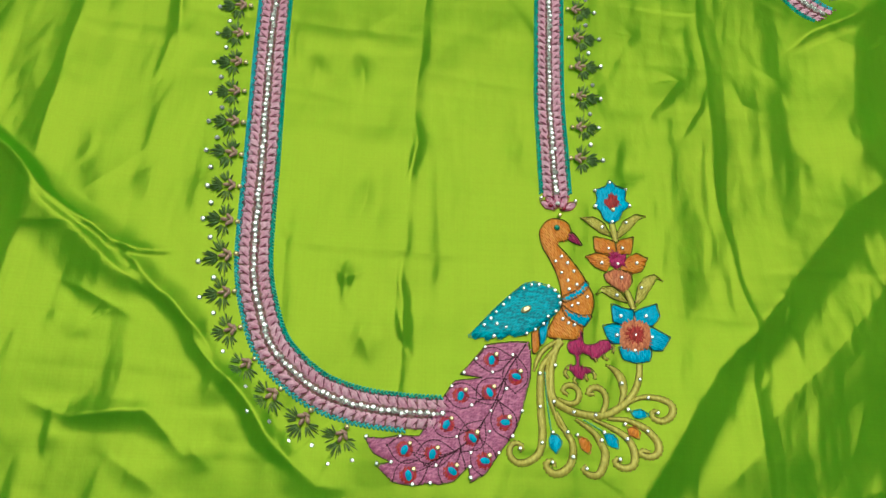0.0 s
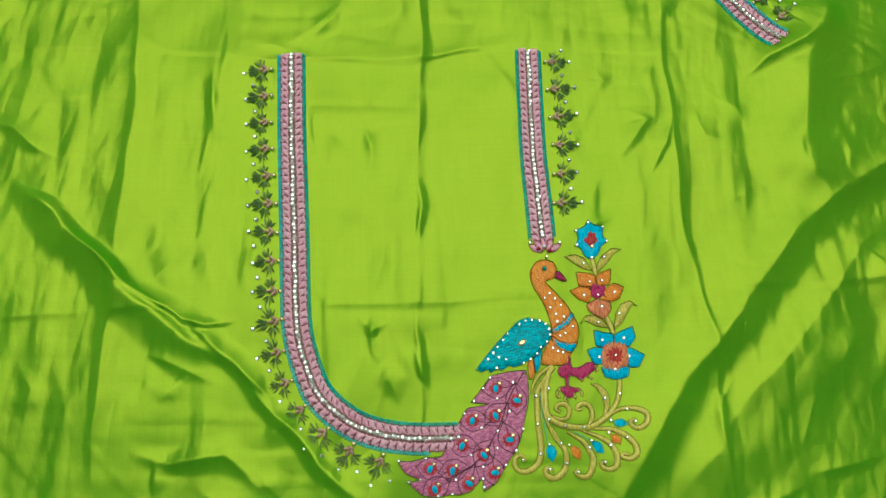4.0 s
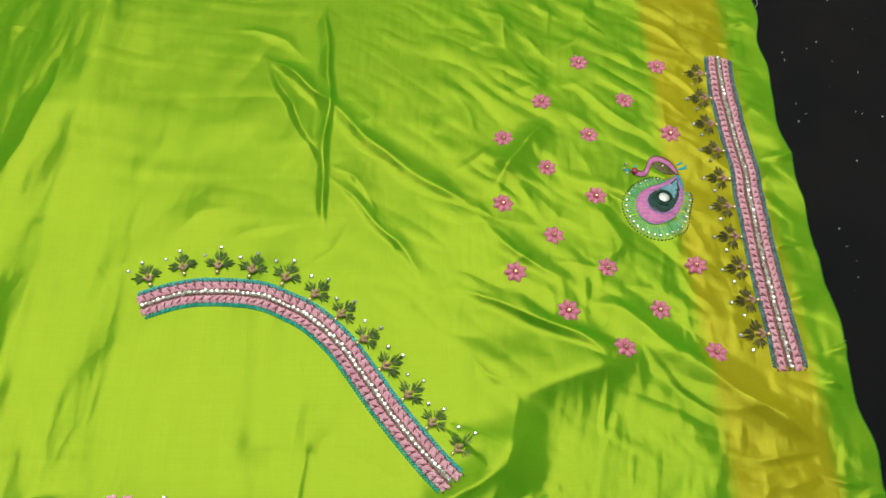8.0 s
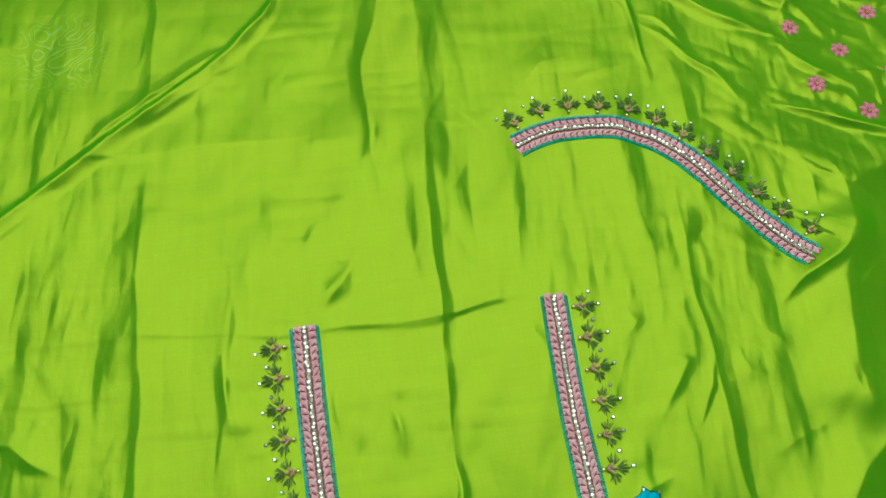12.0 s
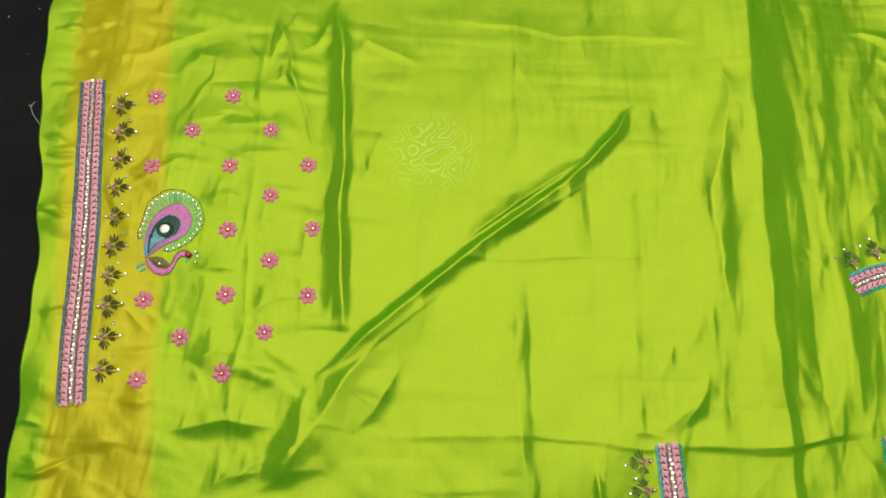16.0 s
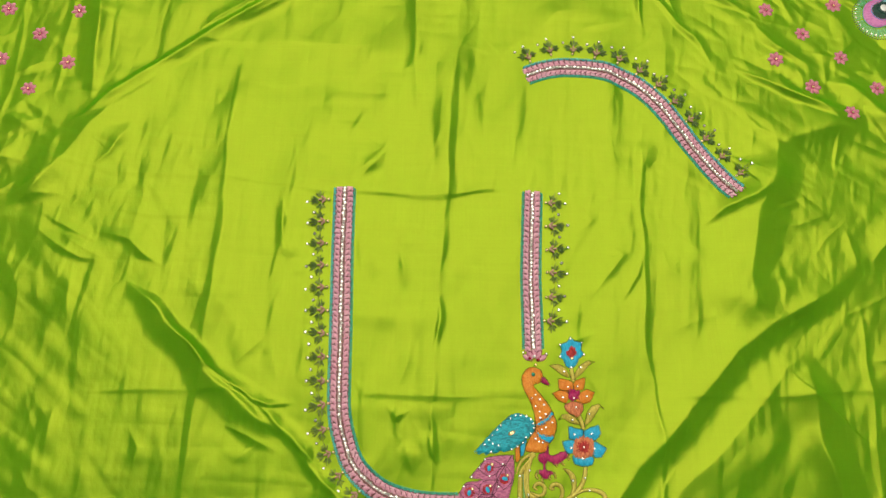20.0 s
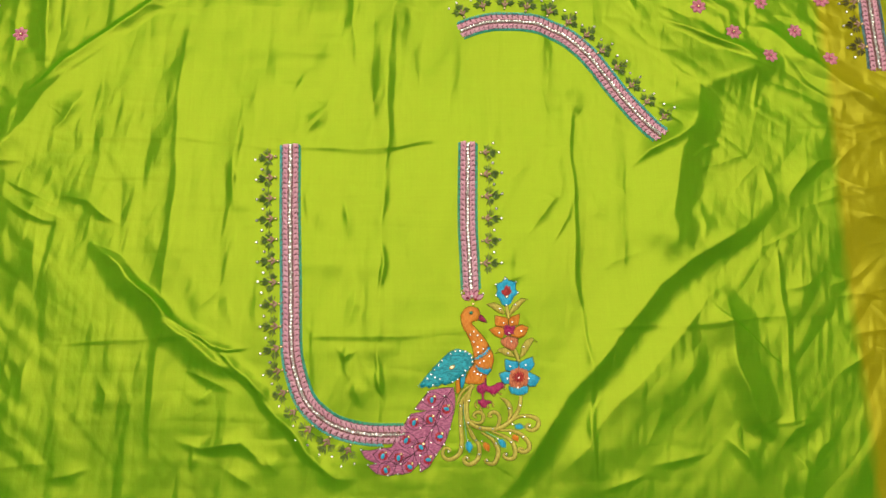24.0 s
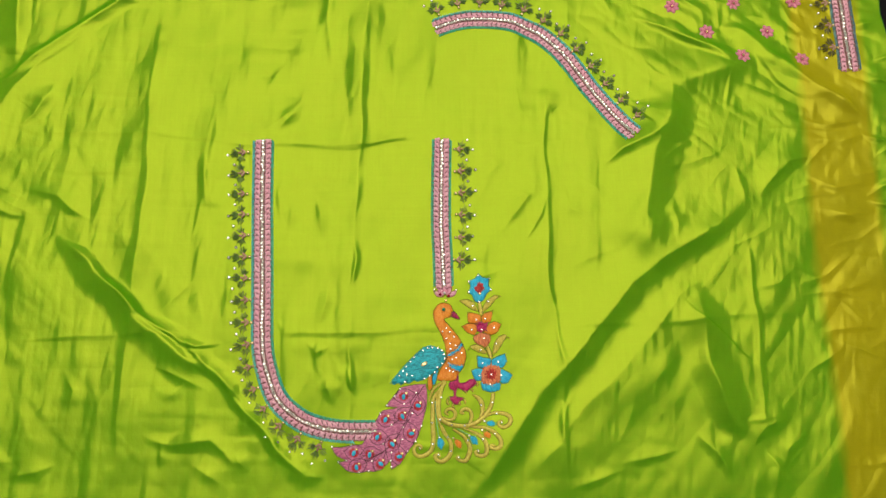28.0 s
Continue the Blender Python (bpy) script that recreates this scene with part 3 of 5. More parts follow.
CRUMPLES = [(s, h, [(6.283 / s * rng.uniform(0.6, 1.4), rng.uniform(0, 6.283), rng.uniform(0, 6.283)) for _ in range(6)]) for s, h in ((0.16, 0.0010), (0.07, 0.0005), (0.034, 0.0002))]
# crumples with flat sides: (points, height, stretch, lean, x0, x1, y0, y1)
FACETS = [(420, 0.0015, 1.8, -42, 0.24, 0.62, 0.36, 0.92), (280, 0.0011, 1.8, -20, -0.70, -0.34, 0.34, 0.92), (220, 0.0004, 2.6, 50, 0.14, 0.62, -0.2, 0.46),
          (240, 0.0005, 2.6, -45, -0.70, -0.16, -0.2, 0.44), (420, 0.0008, 2.8, 86, -0.46, 0.36, 0.02, 0.90), (160, 0.0009, 1.8, 0, -0.64, -0.56, -0.2, 0.90),
          (1700, 0.0003, 2.2, 60, -0.66, 0.60, -0.2, 0.92), (200, 0.0009, 2.0, 0, 0.43, 0.57, -0.2, 0.90)]


def relief(x, y):
    z = np.zeros(x.shape)
    for way, h, wl, wr in FOLDS:
        p, reach = np.array(way) * 0.001, 0.0012 * max(wl, wr)
        near = (x > p[:, 0].min() - reach) & (x < p[:, 0].max() + reach) & (y > p[:, 1].min() - reach) & (y < p[:, 1].max() + reach)
        u, v = x[near], y[near]
        wander = 0.0016 * np.sin(41 * v + 23 * u + h) + 0.0009 * np.sin(97 * v - 61 * u + 2 * h)
        worn_by = 1.0 + 0.22 * np.sin(33 * u + 51 * v + 3 * h) * np.sin(47 * v - 29 * u + wl)
        z[near] += worn_by * ridge(u + wander, v + wander, way, h, wl, wr)
    # the standing fold that rises towards the far edge
    crest = np.interp(y, [0.42, 0.545, 0.745, 0.84], [-0.008, -0.0017, 0.0097, 0.015]) + 0.0012 * np.sin(43 * y)
    tall = np.interp(y, [0.40, 0.46, 0.545, 0.745, 0.84], [0, 0.0025, 0.007, 0.015, 0.018])
    foot = np.where(x < crest, 0.105, np.interp(y, [0.45, 0.54, 0.745, 0.84], [0.026, 0.038, 0.052, 0.058]))
    z += tall * np.clip(1.03 - np.sqrt((x - crest) ** 2 + 2e-6) / foot, 0, 1) ** np.where(x < crest, 1.1, 1.6)
    for f, a, p in WAVES:
        z += 0.0030 / f * np.sin(f * (x * math.cos(a) + y * math.sin(a)) + p)
    # crumples: sharp valleys where a wandering field changes sign, stronger on the sleeves and towards the near edge
    rough = 0.20 + 0.20 * np.clip((x - 0.20) / 0.15, 0, 1) + 0.20 * np.clip((-0.36 - x) / 0.08, 0, 1) + 0.5 * np.clip((0.12 - y) / 0.1, 0, 1)
    for scale, high, fields in CRUMPLES:
        n = np.zeros(x.shape)
        for f, a, p in fields:
            n += np.sin(f * (x * math.cos(a) + y * math.sin(a)) + p + 0.8 * np.sin(0.7 * f * (y * math.cos(a) - x * math.sin(a)) + 2 * p))
        z += high * rough * np.sqrt(n * n + 0.01) / math.sqrt(len(fields))
    edge = np.minimum.reduce([x - left_edge(y), right_edge(y) - x, y - Y0, Y1 - y])
    lie = np.clip(edge / 0.035, 0, 1)
    z = 0.5 * (z + 0.0009 + np.sqrt((z + 0.0009) ** 2 + 4e-6)) - 0.0021
    return FLOOR_Z + 0.0012 + (z - FLOOR_Z - 0.0012) * (0.92 + 0.08 * lie * (2 - lie))


STEP = 0.0010
GX, GY = np.arange(-0.66, 0.60, STEP), np.arange(Y0 - 0.02, Y1 + 0.02, STEP)
GZ = relief(*np.meshgrid(GX, GY))


def crumple(points, high, stretch, lean, x0, x1, y0, y1):
    """Flat-sided creases: heights at scattered points, plane between them, with slightly worn edges."""
    c, s = math.cos(math.radians(lean)), math.sin(math.radians(lean))
    at = [Vector((rng.uniform(x0, x1), rng.uniform(y0, y1))) for _ in range(points)]
    flat = [Vector(((p.x * c + p.y * s) / stretch, p.y * c - p.x * s)) for p in at]
    flat_verts, _, tris, origins, _, _ = delaunay_2d_cdt(flat, [], [], 0, 1e-7)
    place = [at[o[0]] for o in origins]
    tall = rng.uniform(-1, 1, len(place)) * high
    z = np.zeros(GZ.shape)
    for a, b, d in tris:
        (ax, ay), (bx, by), (dx, dy) = place[a], place[b], place[d]
        area = (by - dy) * (ax - dx) + (dx - bx) * (ay - dy)
        i0, i1 = np.searchsorted(GX, (min(ax, bx, dx), max(ax, bx, dx)))
        j0, j1 = np.searchsorted(GY, (min(ay, by, dy), max(ay, by, dy)))
        if abs(area) < 1e-9 or i0 == i1 or j0 == j1:
            continue
        x, y = GX[None, i0:i1], GY[j0:j1, None]
        u = ((by - dy) * (x - dx) + (dx - bx) * (y - dy)) / area
        v = ((dy - ay) * (x - dx) + (ax - dx) * (y - dy)) / area
        inside = (u >= 0) & (v >= 0) & (u + v <= 1)
        z[j0:j1, i0:i1] = np.where(inside, u * tall[a] + v * tall[b] + (1 - u - v) * tall[d], z[j0:j1, i0:i1])
    x, y = GX[None, :], GY[:, None]
    rim = np.minimum(np.minimum(x - x0, x1 - x), np.minimum(y - y0, y1 - y)) - 0.02
    return z * np.clip(rim / 0.05 + (0.4 if x1 - x0 < 0.1 else 0.0), 0, 1)


def worn(z, times):
    for _ in range(times):
        z = (z + np.roll(z, 1, 0) + np.roll(z, -1, 0)) / 3
        z = (z + np.roll(z, 1, 1) + np.roll(z, -1, 1)) / 3
    return z


def drift(long, short, lean, crisp):
    """Wandering unevenness of the cloth, drawn out along lean; long and short in mm. crisp: how far its valleys turn to creases."""
    ky, kx = np.meshgrid(np.fft.fftfreq(len(GY), STEP) * 6.283, np.fft.fftfreq(len(GX), STEP) * 6.283, indexing="ij")
    c, s = math.cos(math.radians(lean)), math.sin(math.radians(lean))
    far, near = (kx * c + ky * s) * long * 0.001, (ky * c - kx * s) * short * 0.001
    band = np.exp(-0.5 * (far ** 2 + near ** 2)) - np.exp(-2.0 * (far ** 2 + near ** 2))
    n = np.fft.ifft2(np.fft.fft2(rng.normal(size=GZ.shape)) * band).real
    n /= n.std()
    return (1 - crisp) * n + crisp * 1.6 * np.sqrt(n * n + 0.03)


GX2, GY2 = np.meshgrid(GX, GY)
inner = np.clip(np.minimum.reduce([GX2 - left_edge(GY2), right_edge(GY2) - GX2, GY2 - Y0, Y1 - GY2]) / 0.02, 0, 1)
to_right, to_left, near_side = (np.clip(v, 0, 1) for v in ((GX2 - 0.16) / 0.12, (-0.26 - GX2) / 0.12, (0.42 - GY2) / 0.10))
middle = (1 - to_right) * (1 - to_left)
uneven = middle * (0.00034 * drift(55, 6, 88, 0.45) + 0.0008 * drift(46, 14, 86, 0.2) + 0.00036 * drift(22, 10, 60, 0.3) + 0.00012 * drift(40, 5, -3, 0.6))
uneven += to_right * near_side * (0.00022 * drift(30, 6, 52, 0.5) + 0.0006 * drift(46, 19, 48, 0.2))
uneven += to_left * near_side * (0.00036 * drift(24, 6, -40, 0.5) + 0.0006 * drift(46, 17, -40, 0.2))
uneven += to_right * (1 - near_side) * (0.00038 * drift(15, 5, -35, 0.6) + 0.0004 * drift(26, 13, -60, 0.3))
uneven += to_left * (1 - near_side) * (0.00040 * drift(20, 6, -8, 0.5) + 0.0006 * drift(34, 14, 80, 0.2))
uneven += 0.00010 * drift(10, 2.6, 82, 0.5)
GZ = GZ - FLOOR_Z - 0.0009 + inner * (uneven + worn(sum(crumple(*f) for f in FACETS), 3))
GZ = FLOOR_Z + 0.0009 + 0.5 * (GZ + np.sqrt(GZ * GZ + 2e-6))
# the selvages are tilted up a little so that they catch the lamp and look brighter
GZ += 0.0030 * np.clip(1 - np.minimum(GX2 - left_edge(GY2), right_edge(GY2) - GX2) / 0.030, 0, 1) ** 1.2 * (0.8 + 0.35 * np.sin(71 * GY2) * np.sin(29 * GY2 + 1))


def lift(x, y):
    """The cloth's height at places in metres."""
    x, y = np.asarray(x, float), np.asarray(y, float)
    u, v = np.clip((x - GX[0]) / STEP, 0, len(GX) - 1.001), np.clip((y - GY[0]) / STEP, 0, len(GY) - 1.001)
    i, j = u.astype(int), v.astype(int)
    u, v = u - i, v - j
    return (GZ[j, i] * (1 - u) + GZ[j, i + 1] * u) * (1 - v) + (GZ[j + 1, i] * (1 - u) + GZ[j + 1, i + 1] * u) * v


def seat(x, y, turn=0.0, up=0.0, size=1.0):
    """The pose of a small piece that lies on the cloth."""
    d = 0.004
    n = Vector((float(lift(x - d, y) - lift(x + d, y)), float(lift(x, y - d) - lift(x, y + d)), 2 * d)).normalized()
    return Matrix.Translation((x, y, float(lift(x, y)) + up)) @ Vector((0, 0, 1)).rotation_difference(n).to_matrix().to_4x4() @ Matrix.Rotation(turn, 4, "Z") @ Matrix.Scale(size, 4)


cloth = tagged(new("blouse_cloth"), "creased parrot-green silk blouse piece with embroidery, spread on the floor", "cloth")


def panel(name, from_x, to_x, columns, material, label):
    """A strip of the cloth between two lines that run along it."""
    rows = 900
    y = np.linspace(Y0, Y1, rows)[:, None] + np.zeros((1, columns))
    u = np.linspace(0, 1, columns)[None, :]
    x = from_x(y) * (1 - u) + to_x(y) * u
    z = lift(x, y)
    e = 0.0010
    normals = np.stack([lift(x - e, y) - lift(x + e, y), lift(x, y - e) - lift(x, y + e), np.full(x.shape, 2 * e)], -1).reshape(-1, 3)
    normals /= np.linalg.norm(normals, axis=1)[:, None]
    at = np.arange(rows * columns).reshape(rows, columns)
    faces = np.stack([at[:-1, :-1], at[:-1, 1:], at[1:, 1:], at[1:, :-1]], -1).reshape(-1, 4)
    verts = np.stack([x, y, z], -1).reshape(-1, 3)
    me = bpy.data.meshes.new(name)
    me.from_pydata(verts.tolist(), [], faces.tolist())
    me.materials.append(material)
    me.polygons.foreach_set("use_smooth", [True] * len(me.polygons))
    gold = me.attributes.new("gold", "FLOAT", "POINT")
    gold.data.foreach_set("value", goldness(x, y).ravel())
    me.normals_split_custom_set_from_vertices(normals.tolist())
    ob = part(name, me, cloth, label)
    if columns > 100:
        return ob
    thick = ob.modifiers.new("thickness", "SOLIDIFY")
    thick.thickness, thick.offset, thick.use_rim = 0.0005, -1, False
    return ob


def line_a(y):
    return -0.583 - 0.018 * np.clip((y - 0.35) / 0.4, 0, 1) + 0.002 * np.sin(17 * y)


def line_b(y):
    return -0.501 - 0.014 * np.clip((y - 0.35) / 0.4, 0, 1) + 0.0015 * np.sin(23 * y + 1)


def line_c(y):
    return 0.431 + 0.019 * np.clip(y / 0.78, 0, 1) + 0.002 * np.sin(19 * y)


def line_d(y):
    return 0.505 + 0.020 * np.clip(y / 0.78, 0, 1) ** 1.5 + 0.002 * np.sin(13 * y + 2)


def goldness(x, y):
    """Where the weft is gold: soft-edged stripes between the border lines."""
    blur = 0.0055 + 0.002 * np.sin(140 * y) * np.sin(33 * y)
    on = lambda d: np.clip(0.5 + d / (2 * blur), 0, 1)
    return on(x - line_a(y)) * on(line_b(y) - x) + on(x - line_c(y)) * on(line_d(y) - x)


panel("selvage", left_edge, line_a, 22, SILK, "puckered green silk selvage")
panel("zari_border", line_a, line_b, 72, SILK, "mustard-gold woven zari border")
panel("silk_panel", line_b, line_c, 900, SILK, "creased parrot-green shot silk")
panel("zari_border", line_c, line_d, 68, SILK, "mustard-gold woven zari border")
panel("selvage", line_d, right_edge, 28, SILK, "puckered green silk selvage")


# ---- embroidery helpers ----
def smooth_way(points, step, closed=False, ease=1.0):
    """An even, rounded way through points in mm: places in metres and unit directions."""
    p = np.array(points, float) * 0.001
    if closed:
        p = np.vstack([p[-1], p, p[0], p[1]])
    else:
        p = np.vstack([2 * p[0] - p[1], p, 2 * p[-1] - p[-2]])
    t = np.linspace(0, 1, 24, endpoint=False)[:, None]
    out = []
    for a, b, c, d in zip(p[:-3], p[1:-2], p[2:-1], p[3:]):
        curve = 0.5 * (2 * b + (c - a) * t + (2 * a - 5 * b + 4 * c - d) * t * t + (3 * b - a - 3 * c + d) * t ** 3)
        out.append(ease * curve + (1 - ease) * (b + (c - b) * t))
    q = np.vstack(out + [p[-2][None]])
    s = np.r_[0, np.cumsum(np.hypot(*np.diff(q, axis=0).T))]
    n = max(2, int(round(s[-1] / (step * 0.001))))
    at = np.linspace(0, s[-1], n + 1)[:-1] if closed else np.linspace(0, s[-1], n + 1)
    q = np.stack([np.interp(at, s, q[:, 0]), np.interp(at, s, q[:, 1])], -1)
    d = np.roll(q, -1, 0) - np.roll(q, 1, 0)
    if not closed:
        d[0], d[-1] = q[1] - q[0], q[-1] - q[-2]
    return q, d / np.linalg.norm(d, axis=1)[:, None]


A8 = np.linspace(0, 2 * np.pi, 8, endpoint=False)
PAD_XY = np.vstack([np.c_[np.cos(A8), np.sin(A8)], 0.62 * np.c_[np.cos(A8), np.sin(A8)], [[0, 0]]])
PAD_Z = np.r_[np.zeros(8), np.full(8, 0.8), 1.0]
PAD_F = [(i, (i + 1) % 8, 8 + (i + 1) % 8, 8 + i) for i in range(8)] + [(8 + i, 8 + (i + 1) % 8, 16) for i in range(8)]


def pads(name, stitches, material, point=1.0, lie=True):
    """Many padded stitches as one mesh; each (x, y, angle, length, width, height, base) in metres."""
    s = np.array(stitches, float)
    xy = PAD_XY * np.array([0.5, 0.5])
    shape = np.sign(xy) * np.abs(xy)
    lx = shape[None, :, 0] * s[:, 3:4]
    ly = shape[None, :, 1] * s[:, 4:5] * (1 - (1 - point) * (np.abs(PAD_XY[None, :, 0]) ** 2))
    c, n = np.cos(s[:, 2:3]), np.sin(s[:, 2:3])
    x, y = s[:, 0:1] + lx * c - ly * n, s[:, 1:2] + lx * n + ly * c
    z = (lift(x, y) if lie else 0) + s[:, 6:7] + PAD_Z[None] * s[:, 5:6] - 0.0002 * (PAD_Z[None] == 0)
    verts = np.stack([x, y, z], -1).reshape(-1, 3)
    f4 = [[i + 17 * k for i in f] for k in range(len(s)) for f in PAD_F]
    return mesh_of(name, verts, f4, material)


def chain(way, directions, pitch_mm, length, width, height, base, slant=0.0, jitter=0.12):
    """Stitches in a row along an even way."""
    out = []
    for (x, y), (dx, dy) in zip(way, directions):
        a = math.atan2(dy, dx) + slant + rng.normal() * jitter
        out.append((x, y, a, length * rng.uniform(0.9, 1.1), width * rng.uniform(0.85, 1.15), height, base))
    return out


def inside(x, y, poly):
    hit = np.zeros(x.shape, bool)
    for (ax, ay), (bx, by) in zip(poly, np.roll(poly, -1, 0)):
        if ay != by:
            hit ^= ((ay > y) != (by > y)) & (x < (bx - ax) * (y - ay) / (by - ay) + ax)
    return hit


def rim_distance(x, y, poly):
    best = np.full(x.shape, 1e9)
    for a, b in zip(poly, np.roll(poly, -1, 0)):
        d = b - a
        t = np.clip(((x - a[0]) * d[0] + (y - a[1]) * d[1]) / (d @ d + 1e-18), 0, 1)
        best = np.minimum(best, np.hypot(x - a[0] - t * d[0], y - a[1] - t * d[1]))
    return best


def sew(name, points, material, parent, label="", pad=0.7, base=0.3, edge=BLACK, place=None, width=0.36, ease=1.0, hatch=None):
    """A padded satin-stitch patch with its stitched outline; points in mm, turned and moved by place = (x, y, angle)."""
    pts = np.array(points, float)
    if place:
        x, y, a = place
        pts = pts @ np.array([[math.cos(a), math.sin(a)], [-math.sin(a), math.cos(a)]]) + np.array([x, y]) * 1000
    rim, along = smooth_way(pts, 1.3, True, ease)
    lo, hi = rim.min(0), rim.max(0)
    gx, gy = np.meshgrid(np.arange(lo[0], hi[0], 0.0017), np.arange(lo[1], hi[1], 0.0017))
    gx, gy = gx.ravel() + rng.uniform(-2e-4, 2e-4, gx.size), gy.ravel() + rng.uniform(-2e-4, 2e-4, gy.size)
    keep = inside(gx, gy, rim)
    gx, gy = gx[keep], gy[keep]
    keep = rim_distance(gx, gy, rim) > 0.0006
    centre = rim.mean(0)
    flat = [Vector(v) for v in (rim - centre).tolist()] + [Vector((a, b)) for a, b in zip(gx[keep] - centre[0], gy[keep] - centre[1])]
    n = len(rim)
    vs, _, fs, *_ = delaunay_2d_cdt(flat, [(i, (i + 1) % n) for i in range(n)], [], 1, 1e-7)
    v = np.array([tuple(p) for p in vs]) + centre
    d = rim_distance(v[:, 0], v[:, 1], rim)
    z = lift(v[:, 0], v[:, 1]) + 0.001 * (base * (d > 1e-6) - 0.2 * (d <= 1e-6) + pad * (1 - np.exp(-d / 0.0009)))
    ob = part(name, mesh_of(name, np.c_[v, z], fs, material), parent, label)
    if edge:
        part("outline", pads("outline", chain(rim, along, 1.3, 0.0019, width * 0.001, 0.0006, 0.001 * (base + 0.15)), edge), ob if parent is cloth else parent)
    if hatch is not None:
        hx, hy = np.meshgrid(np.arange(-0.06, 0.06, 0.0038), np.arange(-0.06, 0.06, 0.00112))
        hx = hx + 0.0019 * (np.arange(len(hx)) % 2)[:, None] + rng.uniform(-8e-4, 8e-4, hx.shape)
        c, n = math.cos(hatch), math.sin(hatch)
        px, py = (centre[0] + hx * c - hy * n).ravel(), (centre[1] + hx * n + hy * c).ravel()
        keep = inside(px, py, rim)
        px, py = px[keep], py[keep]
        keep = rim_distance(px, py, rim) > 0.0010
        rows = [(a, b, hatch + rng.normal() * 0.10, 0.0042 * rng.uniform(0.8, 1.15), 0.00100, 0.00052, 0.001 * (base + pad) - 0.00010) for a, b in zip(px[keep], py[keep])]
        if rows:
            part("satin_stitching", pads("satin_stitching", rows, material), ob if parent is cloth else parent, kind="stuff")
    return ob


def cord(name, points, w0, w1, w2, material, parent, label="", base=0.2, edge=BLACK):
    """A couched cord, flattened, that swells from w0 to w1 and thins to w2 (mm), with a dark line of stitches at each side."""
    way, d = smooth_way(points, 0.9)
    n = len(way)
    u = np.linspace(0, 1, n)
    w = 0.0005 * np.where(u < 0.6, w0 + (w1 - w0) * np.sin(u / 0.6 * np.pi / 2), w2 + (w1 - w2) * np.cos((u - 0.6) / 0.4 * np.pi / 2))
    side = np.c_[-d[:, 1], d[:, 0]]
    a = np.linspace(0, np.pi, 7)
    verts = []
    for k in range(7):
        p = way + side * (w * np.cos(a[k]))[:, None]
        bead = 1 + 0.10 * np.sin(np.arange(n) * 2.1)
        verts.append(np.c_[p, lift(p[:, 0], p[:, 1]) + 0.001 * base * math.sin(a[k]) + np.minimum(w, 0.0008) * math.sin(a[k]) * bead - 0.0001])
    verts = np.stack(verts, 1).reshape(-1, 3)
    faces = [(i * 7 + j, i * 7 + j + 1, i * 7 + j + 8, i * 7 + j + 7) for i in range(n - 1) for j in range(6)]
    ob = part(name, mesh_of(name, verts, [f[::-1] for f in faces], material), parent, label)
    if edge:
        lines = []
        for s in (-1, 1):
            lines += chain(way[::2] + side[::2] * s * (w[::2] + 0.0002)[:, None], d[::2], 1.8, 0.0021, 0.00042, 0.0004, 0.0001)
        part("outline", pads("outline", lines, edge), ob if parent is cloth else parent)
    return ob


def feather(name, centre, r0, r1, n, material, parent, base=1.2, squash=1.0):
    """Long and short stitches fanned out round a flower's heart; lengths in mm."""
    out = []
    for k in range(n):
        a = (k + rng.uniform(-0.3, 0.3)) * 2 * math.pi / n
        far = r0 + (r1 - r0) * rng.uniform(0.25, 1.0)
        mid = 0.0005 * (r0 + far)
        out.append((centre[0] * 0.001 + mid * math.cos(a), centre[1] * 0.001 + mid * math.sin(a) * squash, a, 0.001 * (far - r0) + 0.0012, 0.0010, 0.0004, 0.001 * base))
    return part(name, pads(name, out, material, 0.6), parent, kind="stuff")


def gem_mesh(name, r, h, material, sides=8):
    """A flat-backed faceted stone."""
    a = np.linspace(0, 2 * np.pi, sides, endpoint=False)
    v = np.vstack([np.c_[r * np.cos(a), r * np.sin(a), 0 * a], np.c_[r * np.cos(a + 0.4), r * np.sin(a + 0.4), 0 * a + 0.35 * h],
                   np.c_[0.55 * r * np.cos(a), 0.55 * r * np.sin(a), 0 * a + h], [[0, 0, h * 1.02]]])
    f = []
    for i in range(sides):
        j = (i + 1) % sides
        f += [(i, j, sides + j, sides + i), (sides + i, sides + j, 2 * sides + j, 2 * sides + i), (2 * sides + i, 2 * sides + j, 3 * sides)]
    return mesh_of(name, v, f, material, smooth=False)


def ball_mesh(name, rx, ry, rz, material):
    bm = bmesh.new()
    bmesh.ops.create_icosphere(bm, subdivisions=2, radius=1.0)
    for v in bm.verts:
        v.co = Vector((v.co.x * rx, v.co.y * ry, max(v.co.z, -0.6) * rz + 0.6 * rz))
    for f in bm.faces:
        f.smooth = True
    me = bpy.data.meshes.new(name)
    bm.to_mesh(me)
    bm.free()
    me.materials.append(material)
    return me


RHINESTONE = gem_mesh("rhinestone", 0.00165, 0.0013, CRYSTAL)
SMALL_STONE = gem_mesh("small_stone", 0.00115, 0.0010, CRYSTAL)
GOLD_STONE = gem_mesh("gold_stone", 0.0014, 0.0011, GOLD_BEAD)
PEARL = gem_mesh("pearl", 0.00135, 0.0010, CRYSTAL, 7)
GOLD_BALL = ball_mesh("gold_ball", 0.0014, 0.0014, 0.0012, GOLD_BEAD)
BUGLE = ball_mesh("bugle_bead", 0.0019, 0.00095, 0.0010, ROSE_BEAD)


def stones(places, mesh, parent, name, up=0.0012):
    for x, y in places:
        part(name, mesh, parent, m=seat(x * 0.001, y * 0.001, rng.uniform(0, 6), up * 1.0, rng.uniform(0.85, 1.12)))


